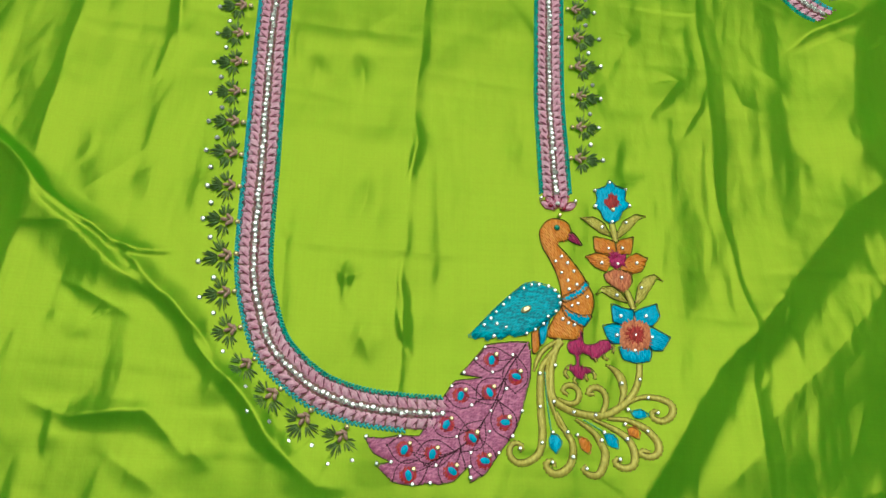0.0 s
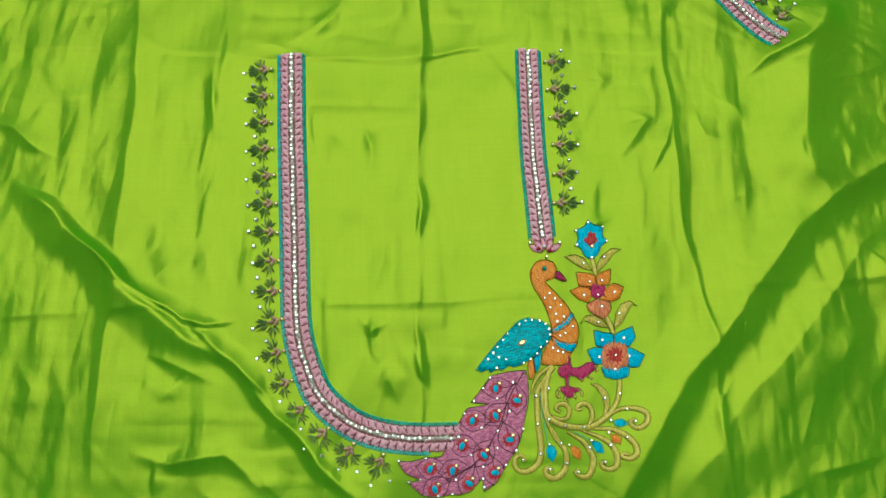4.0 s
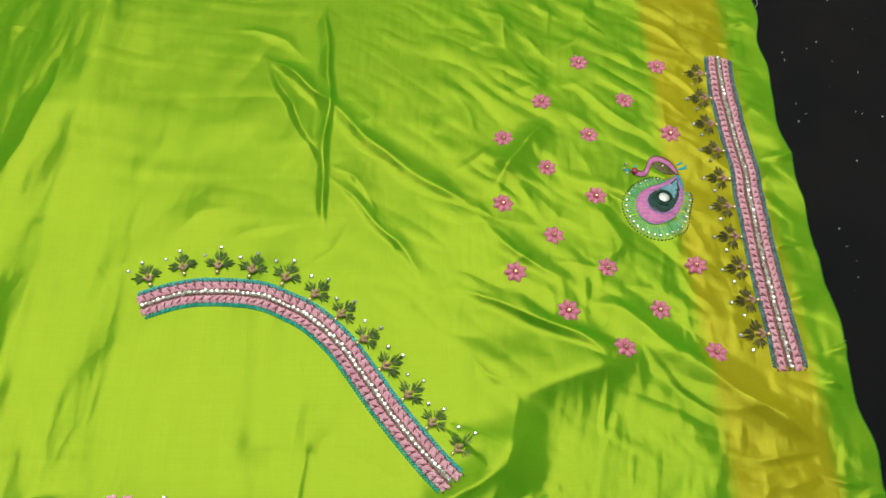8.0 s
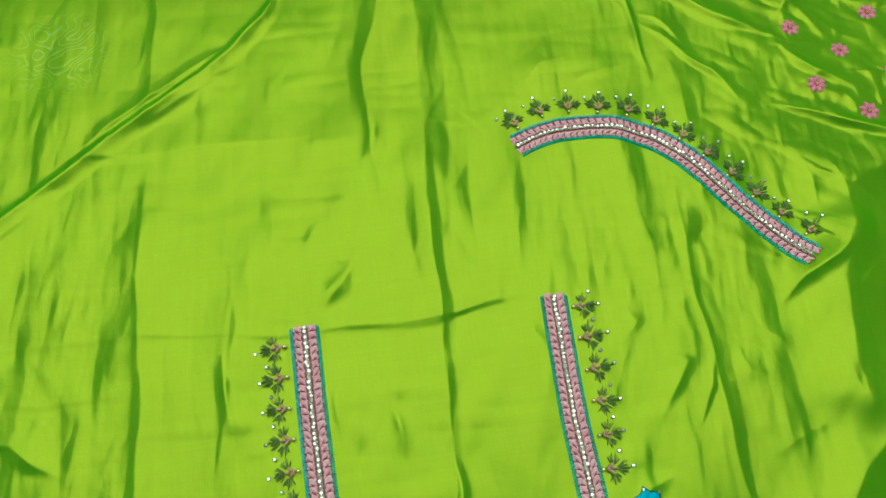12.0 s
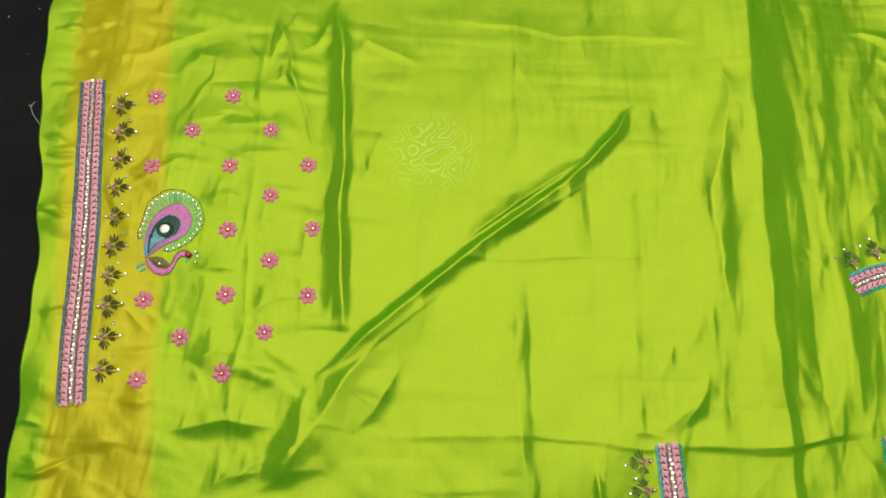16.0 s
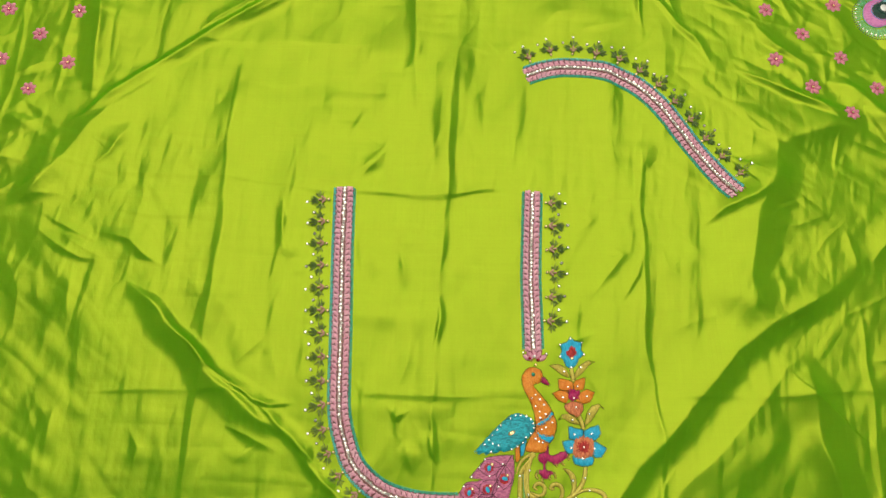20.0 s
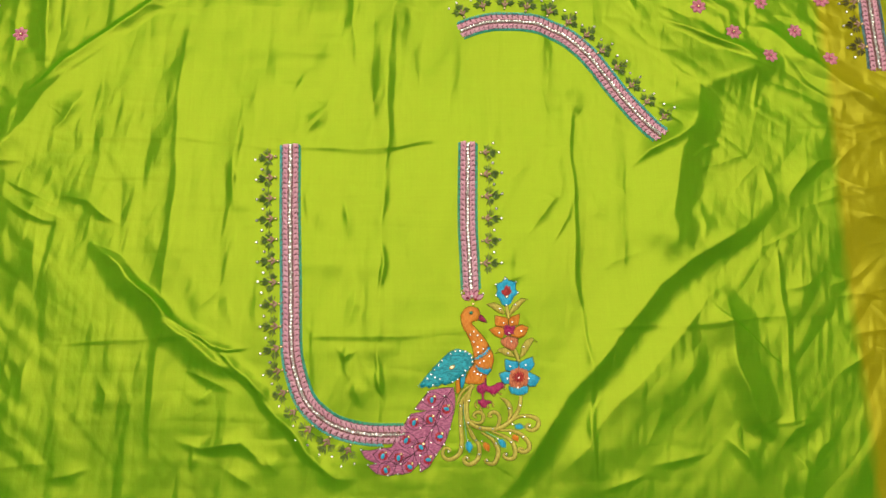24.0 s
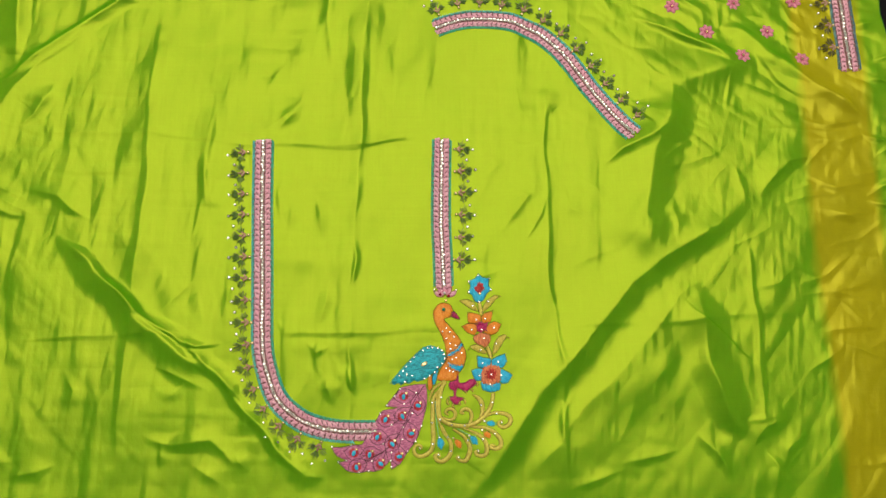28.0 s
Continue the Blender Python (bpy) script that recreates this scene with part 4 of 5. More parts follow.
# ---- embroidered bands ----
def band(name, points, label, half=10.2, trim=(0, 0, 0, 0), cords=(TURQ, SEA)):
    """A band: dark plum ground that puts shade into the stitch gaps, two rows of slanted pink stitches, a line of
    stones and a turquoise cord on each side.
    """
    way, d = smooth_way(points, 2.4)
    side = np.c_[-d[:, 1], d[:, 0]]
    offs = np.linspace(-half + 0.8, half - 0.8, 7) * 0.001
    rows = [np.c_[way + side * o, lift(*(way + side * o).T) + 0.0006 * (1 - (o / (half * 0.001)) ** 2)] for o in offs]
    verts = np.stack(rows, 1).reshape(-1, 3)
    faces = [(i * 7 + j + 1, i * 7 + j, i * 7 + j + 7, i * 7 + j + 8) for i in range(len(way) - 1) for j in range(6)]
    ob = part(name, mesh_of(name, verts, faces, SHADE), cloth, label)
    w2, d2 = smooth_way(points, 5.2)
    s2 = np.c_[-d2[:, 1], d2[:, 0]]
    ties = []
    for s in (-1, 1):
        row, over = [], []
        o = s * 0.0005 * (half - 0.8 + 1.4)
        for (x, y), (dx, dy), (nx, ny) in zip(w2, d2, s2):
            a = math.atan2(dy, dx)
            row.append((x + nx * o, y + ny * o, a + s * (0.95 + rng.normal() * 0.10), 0.0076, 0.0042 * rng.uniform(0.85, 1.15), 0.0008, 0.0004))
            over.append((x + nx * o + dx * 0.0005, y + ny * o + dy * 0.0005, a - s * (0.75 + rng.normal() * 0.12), 0.0074, 0.0036 * rng.uniform(0.85, 1.15), 0.0009, 0.0006))
            # wine-red ties that close each pad, one slanting over it and one short at each side
            gx, gy = x + nx * o + dx * 0.0026, y + ny * o + dy * 0.0026
            ties.append((gx + rng.normal() * 2e-4, gy, a - s * (0.85 + rng.normal() * 0.2), 0.0056 * rng.uniform(0.75, 1.1), 0.00065, 0.0004, 0.0014))
            for e in (-0.36, 0.36):
                ties.append((gx + nx * e * 0.001 * half, gy + ny * e * 0.001 * half, a + rng.normal() * 0.5, 0.0020, 0.0008, 0.0006, 0.0013))
        part("slanted_stitching", pads("slanted_stitching", row, PINK, 0.75), ob, "pink satin stitches laid slantwise", kind="stuff")
        part("cross_stitching", pads("cross_stitching", over, PINK, 0.75), ob, kind="stuff")
    part("tie_stitching", pads("tie_stitching", ties, KNOT), ob, "wine-red ties between the pink pads", kind="stuff")
    w3, d3 = smooth_way(points, 1.05)
    for s, cut0, cut1, tint in ((-1, trim[0], trim[1], cords[0]), (1, trim[2], trim[3], cords[1])):
        sl = slice(cut0, len(w3) - cut1)
        edge = w3[sl] + s * half * 0.001 * np.c_[-d3[sl, 1], d3[sl, 0]]
        twist = []
        for i, ((x, y), (dx, dy)) in enumerate(zip(edge, d3[sl])):
            a, o = math.atan2(dy, dx), 0.0006 * (1 if i % 2 else -1)
            twist.append((x - dy * o, y + dx * o, a + (0.75 if i % 2 else -0.65), 0.0025, 0.0013, 0.0014, 0.0002))
        part("corded_edge", pads("corded_edge", twist, tint), ob, "turquoise chain-stitched cord")
    core = chain(w3[::2], d3[::2], 2.1, 0.0026, 0.0026, 0.0007, 0.0009)
    part("silver_line", pads("silver_line", core, SILVER), ob, "tarnished silver couching")
    w4, d4 = smooth_way(points, 3.5)
    for x, y in w4:
        part("rhinestone", RHINESTONE, ob, m=seat(x + rng.normal() * 4e-4, y + rng.normal() * 4e-4, rng.uniform(0, 6), 0.0014, rng.uniform(0.75, 1.12)) @ pose(0, 0, 0, rng.normal() * 5, rng.normal() * 5))
    return ob


band("neckline_band", [(-108, 372), (-107.5, 310), (-106.4, 268), (-105.3, 226), (-104.8, 194), (-103.6, 165), (-98.6, 142), (-89.3, 119), (-72, 102), (-54, 93), (-30, 88), (0, 87)],
     "U-shaped pink neckline band edged in turquoise", 9.2, (0, 18, 0, 0), (TURQ, SEA))
band("neckline_band", [(69.5, 371), (67.6, 325), (66.4, 285), (67, 252), (67.2, 222)], "short straight pink neckline band edged in turquoise", 8.6, cords=(SEA, SEA))
band("shoulder_band", [(67, 497), (84, 503.5), (105, 506.6), (131, 505), (158, 496.5), (177, 486), (196, 467), (210, 447), (224, 426), (238, 407), (252, 389), (263, 375)],
     "S-curved pink shoulder band edged in turquoise", 9.3, cords=(SEA, TURQ))
band("sleeve_band", [(510, 722), (507, 696), (505.8, 657), (506.5, 616), (504, 574), (501, 525), (500.8, 484), (500, 446)], "pink sleeve band edged in dull blue cord", 10.7, cords=(DULL_BLUE, DULL_BLUE))
band("sleeve_band", [(-580.5, 704), (-576.5, 640), (-572.5, 576), (-570.6, 517), (-569, 460), (-566, 419)], "pink sleeve band edged in dull blue cord", 10.2, cords=(DULL_BLUE, DULL_BLUE))


# ---- leafy sprigs beside the bands ----
def sprig_mesh(name, material, seed):
    """A fan of dark looped stitches."""
    r = np.random.default_rng(seed)
    out = []
    for lobe in (-82, 0, 82):
        for a in np.linspace(-40, 40, 11):
            t = math.radians(lobe + a + r.normal() * 4)
            ln = (0.0070 if lobe else 0.0082) * (1 - 0.25 * abs(a) / 34) * r.uniform(0.75, 1.15)
            c = 0.0014 + ln / 2
            bx, by = 0.0014 * math.cos(math.radians(lobe)), 0.0014 * math.sin(math.radians(lobe))
            out.append((bx + c * math.cos(t), by + c * math.sin(t), t, ln, 0.00062, 0.0009, 0.0003 + r.uniform(0, 5e-4)))
    return pads(name, out, material, 0.8, lie=False)


SPRIGS = [sprig_mesh("sprig", LEAF, n) for n in (1, 2, 3)]
DULL_SPRIGS = [sprig_mesh("sprig", OLIVE, n) for n in (4, 5)]


def sprig(x, y, turn, meshes, label, size=1.0):
    m = seat(x * 0.001, y * 0.001, turn + rng.normal() * 0.09, 0.0, size * rng.uniform(0.94, 1.06))
    ob = part("leaf_sprig", meshes[rng.integers(len(meshes))], cloth, label, m)
    for bx, by, a in ((-1.2, 1.7, 0.9), (-1.2, -1.7, -0.9), (0.9, 0.0, 0.0), (-2.7, 0.0, 1.57)):
        part("bugle_bead", BUGLE, ob, m=pose(bx * 0.001, by * 0.001, 0.0012, 0, 0, math.degrees(a)))
    part("gold_bead", GOLD_BALL, ob, m=pose(-0.0055, 0.0002, 0.0004))
    part("pearl", PEARL, ob, m=pose(0.0112 + rng.normal() * 0.0007, 0.0003, 0.0003, rng.normal() * 7, rng.normal() * 7))
    part("pearl", PEARL, ob, m=pose(0.0062 + rng.normal() * 0.0008, 0.0095, 0.0003, rng.normal() * 7, rng.normal() * 7))


def sprigs_along(points, pitch, outward, meshes, label, size=1.0):
    way, d = smooth_way(points, pitch)
    for (x, y), (dx, dy) in zip(way, d):
        sprig(x * 1000, y * 1000, math.atan2(dy, dx) + outward, meshes, label, size)


LABEL = "dark green thread sprig with rose, gold and clear beads"
sprigs_along([(-129.3, 360), (-128.5, 315), (-125.8, 270), (-123, 227), (-121, 186), (-117.5, 145), (-111, 124), (-102, 108), (-89, 94), (-71, 81.5), (-51, 73.5)], 20.6, -math.pi / 2, SPRIGS, LABEL, 1.14)
sprigs_along([(88, 361), (88.3, 313), (87, 280), (84.5, 247)], 22.6, math.pi / 2, SPRIGS, LABEL, 1.14)
sprigs_along([(68, 518), (91.5, 526.5), (116, 527.5), (140, 522.5), (162, 516), (183, 502.5), (199, 488), (214.5, 468.5), (229, 449), (243, 429.5), (257, 411.5), (271, 396)], 24.3, math.pi / 2, SPRIGS, LABEL, 1.14)
DULL_LABEL = "dull olive thread sprig with rose, gold and clear beads"
sprigs_along([(489, 705), (487, 660), (487, 615), (483.5, 571), (482.5, 522), (483.5, 470)], 26.0, -math.pi / 2, DULL_SPRIGS, DULL_LABEL, 1.15)
sprigs_along([(-554, 678), (-551, 648), (-550.5, 596), (-549.5, 545), (-548, 495), (-546.5, 444)], 26.0, math.pi / 2, DULL_SPRIGS, DULL_LABEL, 1.12)

# ---- small flowers on the sleeves ----
PETAL = pads("petal", [(0.0049, 0, 0, 0.0068, 0.0054, 0.0011, 0.0003)], PINK_PETAL, 0.55, lie=False)
EYELET = pads("flower_centre", [(0, 0, 0, 0.0050, 0.0050, 0.0007, 0.0002)], CRIMSON, lie=False)


def flower(x, y):
    ob = part("flower_motif", EYELET, cloth, "small embroidered pink flower with a gold bead", seat(x * 0.001, y * 0.001, rng.uniform(0, 6), 0.0, rng.uniform(0.95, 1.06)))
    for i in range(7):
        part("petal", PETAL, ob, m=Matrix.Rotation(i * 2 * math.pi / 7 + rng.normal() * 0.05, 4, "Z"))
    part("gold_bead", GOLD_STONE, ob, m=pose(0, 0, 0.0007))


for spots in ([(-523.7, 687.5), (-456.5, 687.2), (-489.6, 653), (-422.2, 652.7), (-521.5, 619.3), (-455.8, 618.9), (-388.8, 617.9), (-420.3, 590.2), (-454.6, 559.9), (-383.9, 558.8),
               (-419, 531.5), (-519.2, 500.9), (-453.4, 502.9), (-386.9, 500.2), (-487.6, 468.6), (-420.7, 470.4), (-517.9, 435.4), (-452.8, 438.5)],
              [(389.2, 715.6), (455.8, 713.6), (353.7, 674.2), (421.8, 676.7), (320, 638.3), (387.9, 642), (453.6, 643.5), (351, 610.9), (314.2, 577.5), (385.5, 584.9),
               (349.5, 550.9), (317.9, 520), (384.7, 523.3), (450.1, 524.9), (352.1, 489.9), (417.6, 490.5), (387, 461.3), (450.9, 457.8)]):
    for x, y in spots:
        flower(x, y)


# ---- paisley motif with a mirror, on each sleeve ----
def paisley(x, y, turn):
    at = (x * 0.001, y * 0.001, turn)
    c, s = math.cos(turn), math.sin(turn)

    def put(px, py):
        return x + c * px - s * py, y + s * px + c * py

    drop = [(-14.4, -23), (-16.5, -11.4), (-13.9, 3.7), (-7.1, 15.4), (3.3, 22.6), (12.7, 22.4), (19.4, 15.7), (21.6, 6.2), (17.7, -3.8), (8.9, -10.3), (-0.1, -14.3), (-7.3, -19.5)]
    ob = sew("paisley_motif", drop, PAISLEY_PINK, cloth, "pink and green paisley bird motif round a mirror", 0.6, 0.3, TURQ, at)
    sew("inlay", [(-12.9, -22.2), (-13.7, -8.1), (-9.4, 5.3), (-2.2, 12.4), (3.9, 14), (11.3, 9.9), (13.3, 3), (10, -4.5), (2.6, -9.3), (-4.7, -13.6)], DEEP_GREEN, ob, "bottle-green inlay", 0.5, 0.9, BLUE, at)
    sew("lattice", [(-12.2, -20.4), (-12.0, -9.8), (-7.7, 2.5), (-3.3, -3.5), (2.6, -8.8), (-5.5, -13.4)], PALE_BLUE, ob, "", 0.4, 1.4, None, at)
    sew("curved_body", [(-14.3, -23.8), (-11.6, -32.1), (-5.8, -37.9), (1.9, -39.8), (7.8, -36.7), (11, -28.6), (14.5, -24.1), (19.9, -24.7), (23.3, -22.6), (20.3, -19.7), (14.1, -19.1), (9.8, -22.8),
                        (7, -30.1), (3, -34.1), (-4.7, -32.3), (-11.4, -25.5)], PAISLEY_PINK, ob, "", 0.6, 0.3, SHADE, at, 0.5)
    sew("side_wing", [(-12.3, -24.4), (-4, -23.3), (2.4, -26.7), (6.7, -32.6), (-1.6, -33.2), (-8, -29.7)], OLIVE, ob, "", 0.6, 0.5, None, at)
    ring = [put(6.2 * math.cos(a), 6.2 * math.sin(a)) for a in np.linspace(0, 2 * math.pi, 14, endpoint=False)]
    w, d = smooth_way(ring, 1.2, True)
    part("mirror_ring", pads("mirror_ring", chain(w, d, 1.2, 0.0022, 0.0024, 0.0014, 0.0013, 0.6), DEEP_GREEN), ob, "stitched ring round the mirror")
    disc = ball_mesh("mirror_disc", 0.0042, 0.0042, 0.0004, MIRROR)
    part("mirror_disc", disc, ob, "round shiny mirror", Matrix.Translation((0, 0, 0.0022)) @ seat(x * 0.001, y * 0.001))
    outline, _ = smooth_way([put(*p) for p in drop], 1.5, True)
    rays, nibs, lights = [], [], []
    tips, _ = smooth_way([put(*p) for p in ((-21.5, -7.1), (-22.5, -1.2), (-20.6, 5.5), (-17, 21.7), (-13.3, 28.2), (-8.1, 31.5), (-1.3, 35.4), (7, 35.9), (15, 33.6), (23.3, 28.2), (28.2, 21.1),
                                             (31.1, 11.6), (30.9, 2.6), (25.6, -6), (21, -11.4), (13.6, -16.3), (6.8, -19.4), (1.1, -18.8))], 2.7)
    for i, tip in enumerate(tips):
        near = outline[np.argmin(np.hypot(*(outline - tip).T))]
        mid, way = (tip + near) / 2, tip - near
        rays.append((*mid, math.atan2(way[1], way[0]), np.hypot(*way) * 0.95, 0.0014, 0.0005, 0.0002))
        nibs.append((*tip, math.atan2(way[1], way[0]) + 1.57, 0.0020, 0.0010, 0.0007, 0.0003))
        if i % 2:
            lights.append((near + way * 0.72) * 1000)
    part("ray_stitching", pads("ray_stitching", rays, MINT), ob, "mint-green straight stitches fanned out")
    part("ray_tips", pads("ray_tips", nibs, DEEP_GREEN), ob)
    stones(lights, SMALL_STONE, ob, "small_stone", 0.0004)
    for k, (hx, hy) in enumerate(((26.5, -20.7), (28.6, -24.4), (26.8, -29.3), (-2.0, -30.2))):
        stones([put(hx, hy)], SMALL_STONE, ob, "small_stone", 0.0005 if k < 3 else 0.0013)
    hx, hy = put(20.6, -23.0)
    part("red_bead", ball_mesh("red_bead", 0.0028, 0.0028, 0.0017, RED_BEAD), ob, "round red glass bead", seat(hx * 0.001, hy * 0.001, 0, 0.0006))
    for a, b in (((-21.6, -31), (-13.3, -29.6)), ((-18.8, -36.8), (-13.1, -32.9)), ((-21.6, -34), (-18, -30.4)), ((20.2, -25.5), (18.8, -29.5)), ((23.5, -23), (28, -24.5)), ((-15.6, -10), (-14.2, -24))):
        (ax, ay), (bx, by) = put(*a), put(*b)
        twig = ((ax + bx) / 2000, (ay + by) / 2000, math.atan2(by - ay, bx - ax), math.hypot(bx - ax, by - ay) * 0.001, 0.0016, 0.0008, 0.0003)
        part("blue_twig", pads("blue_twig", [twig], BLUE), ob, "blue straight stitch")


paisley(-506.4, 561.1, 0.0)
paisley(436.6, 582.0, math.pi - 0.10)


# ---- the large bird motif beside the neckline ----
bird = sew("bird_motif", [(66.3, 205.2), (61.1, 203.5), (57, 197.9), (56.5, 192.3), (58.2, 185.1), (61.4, 179.2), (65, 171.1), (67.1, 161.7), (67.4, 151.3), (62.8, 144.1), (58.6, 133.7), (64, 131.5), (76, 131.8), (79.7, 139.3), (83.9, 145.3), (86.3, 152.3), (86.1, 158.8), (83.3, 165.1), (80.2, 172), (74.9, 178.9), (70.1, 184.7), (66.8, 189.3), (72.1, 191.5), (74.7, 194.2), (75.2, 198.6), (72.6, 203.4)], ORANGE, cloth, "large embroidered bird motif in orange, teal and plum", 0.5, 0.4, hatch=-1.0)
sew("beak", [(74.3, 196.3), (77.4, 196), (81.7, 189.4), (77.7, 189.8), (73, 192.2)], CRIMSON, bird, "", 0.35, 0.4, BLACK, ease=0.8, hatch=-0.5)
sew("collar", [(82.2, 166.8), (83.7, 163.7), (78.4, 157.7), (70.4, 153.2), (67.5, 153.8), (68.5, 156.6), (75.7, 160.5)], BLUE, bird, "bright blue satin band", 0.35, 1.1, BLACK, ease=0.8, hatch=-0.9)
sew("collar", [(67.2, 151.2), (72.3, 147.5), (77.8, 145.8), (84.5, 146.2), (80.2, 139.6), (74.2, 140.7), (68.9, 145)], BLUE, bird, "bright blue satin band", 0.35, 1.1, BLACK, ease=0.8, hatch=-1.2)
sew("leg_stripe", [(54.1, 136.8), (60.1, 143), (58.9, 135.9), (57.4, 130.2), (54.6, 127.3)], BLUE, bird, "", 0.35, 0.5, BLACK, ease=0.8, hatch=1.2)
sew("rump", [(50, 134.3), (53.9, 136.6), (53.8, 125.1), (50.2, 123.2)], ORANGE, bird, "", 0.35, 0.4, BLACK, ease=0.8, hatch=1.2)
sew("tail_fan", [(48, 128.9), (49.2, 118.8), (48.4, 108.7), (44.7, 95.7), (41, 84), (37.1, 76.7), (29.9, 67.4), (23.2, 57.6), (15.1, 53), (14.2, 60.5), (6.7, 53.3), (-0.6, 51.5), (-6, 52.2), (-14.1, 50.6), (-24.1, 52.2), (-32.9, 60.6), (-25.7, 61.9), (-34.5, 66.2), (-38.9, 73.9), (-30.2, 73.7), (-21.2, 75.6), (-11.1, 76), (-3, 90), (2.6, 98.8), (7.3, 105.7), (21.7, 108), (10.3, 109.5), (15.9, 116.2), (24.7, 126.7), (37.6, 128.9)], PLUM, bird, "mauve thread tail strewn with eyes", 0.49, 0.3, BLACK, ease=0.25, hatch=0.9)
sew("folded_wing", [(14.8, 130.9), (22.9, 140.4), (29.9, 148.1), (38.1, 156.1), (46.4, 163), (52.6, 164.7), (59.7, 162.7), (65.7, 158.8), (67, 152.4), (65.3, 148), (60, 142.4), (53.8, 137.9), (46.6, 133.4), (40.1, 131.5), (37.2, 132.9), (32.2, 129.7), (29.7, 131.7), (24.8, 128.7), (22.8, 130.9), (18.4, 129.4)], TEAL, bird, "teal satin wing edged in clear stones", 0.63, 0.9, TEAL, ease=0.25, hatch=0.75)
sew("foot", [(70.1, 129.8), (74.8, 132.2), (76.5, 136.4), (78.7, 136.5), (79, 129.8), (84.2, 129.5), (89.5, 132.4), (94.6, 132.3), (95.6, 128.5), (90, 124.1), (84.8, 120.8), (80.9, 123.2), (76.9, 123.5), (75.8, 117), (81.5, 116), (83.4, 113.9), (79.3, 112.4), (77.1, 109.3), (73.2, 110.1), (70.4, 113.5), (67.4, 114.2), (69, 116.5), (73.5, 117.2), (73.3, 122.3), (70.3, 123.7), (69, 127.2)], CRIMSON, bird, "crimson satin foot", 0.35, 0.4, SHADE, ease=0.8, hatch=1.5)
for tip, foot, w in (((57.8, 216.8), (66, 210.5), 3.0), ((61.6, 220.6), (67, 211.5), 3.2), ((67.6, 224.0), (68.2, 212.5), 3.4), ((73.8, 220.8), (69.6, 211.5), 3.2), ((79.6, 216.4), (70.5, 210.5), 3.0)):
    tip, foot = np.array(tip), np.array(foot)
    way = tip - foot
    across = np.array([-way[1], way[0]]) / np.hypot(*way) * w
    sew("crown_petal", [foot, foot + 0.45 * way + 0.8 * across, foot + 0.8 * way + 0.55 * across, tip, foot + 0.8 * way - 0.55 * across, foot + 0.45 * way - 0.8 * across], PINK, bird, "", 0.49, 0.5, CRIMSON, ease=0.5, width=0.35, hatch=math.atan2(way[1], way[0]))

# the eyes and veins of the tail
veins = []
stem, stem_way = smooth_way([(46, 127), (36, 112), (27, 92), (12, 72), (-8, 61)], 1.6)
veins += chain(stem, stem_way, 1.6, 0.0021, 0.0009, 0.0006, 0.0009)
for ex, ey in [(27.1, 118.2), (40.1, 109.3), (10.2, 97.7), (25.5, 100.3), (2.6, 82.1), (15.9, 75.5), (33.4, 84.2), (-18.7, 68.6), (-4.5, 66.8), (-16.5, 56), (5.3, 58.4), (22.2, 63.9)]:
    spot = np.array([ex, ey]) * 0.001
    back = stem[min(len(stem) - 1, max(0, int(np.argmin(np.hypot(*(stem - spot).T))) - 6))]
    toward = (spot - back) / np.linalg.norm(spot - back)
    turn = math.atan2(toward[1], toward[0])
    across = np.array([-toward[1], toward[0]])
    vein, vein_way = smooth_way(np.array([back, (back + spot) / 2 + across * 0.001, spot]) * 1000, 1.6)
    veins += chain(vein, vein_way, 1.6, 0.0020, 0.0008, 0.0006, 0.0008)
    for side in (-1, 1):
        loop, loop_way = smooth_way(np.array([spot - toward * 0.012, spot - toward * 0.004 + side * across * 0.0062, spot + toward * 0.003 + side * across * 0.0060, spot + toward * 0.009]) * 1000, 1.6)
        veins += chain(loop, loop_way, 1.6, 0.0020, 0.0008, 0.0006, 0.0008)
    eye = part("tail_eye", pads("tail_eye", [(*spot, turn, 0.0096, 0.0088, 0.0006, 0.0010)], RED), bird, "red-rimmed blue eye")
    ob = part("rim", pads("rim", [(*spot, turn, 0.0072, 0.0066, 0.0006, 0.0013)], CRIMSON), bird)
    part("pupil", pads("pupil", [(*(spot + across * 0.0003), turn + 1.3, 0.0058, 0.0042, 0.0009, 0.0016)], BLUE), bird, "blue satin spot")
    stones([((ex + 2.6), (ey + 2.8))], GOLD_STONE, bird, "gold_stone", 0.0020)
tail_rim, _ = smooth_way([(48, 128.9), (49.2, 118.8), (48.4, 108.7), (44.7, 95.7), (41, 84), (37.1, 76.7), (29.9, 67.4), (23.2, 57.6), (15.1, 53), (14.2, 60.5), (6.7, 53.3), (-0.6, 51.5), (-6, 52.2), (-14.1, 50.6), (-24.1, 52.2), (-32.9, 60.6), (-25.7, 61.9), (-34.5, 66.2), (-38.9, 73.9), (-30.2, 73.7), (-21.2, 75.6), (-11.1, 76), (-3, 90), (2.6, 98.8), (7.3, 105.7), (21.7, 108), (10.3, 109.5), (15.9, 116.2), (24.7, 126.7), (37.6, 128.9)], 1.3, True)
keep = inside(*np.array(veins)[:, :2].T, tail_rim)
part("vein_stitching", pads("vein_stitching", np.array(veins)[keep], VEIN), bird, "dark stitched veins", kind="stuff")

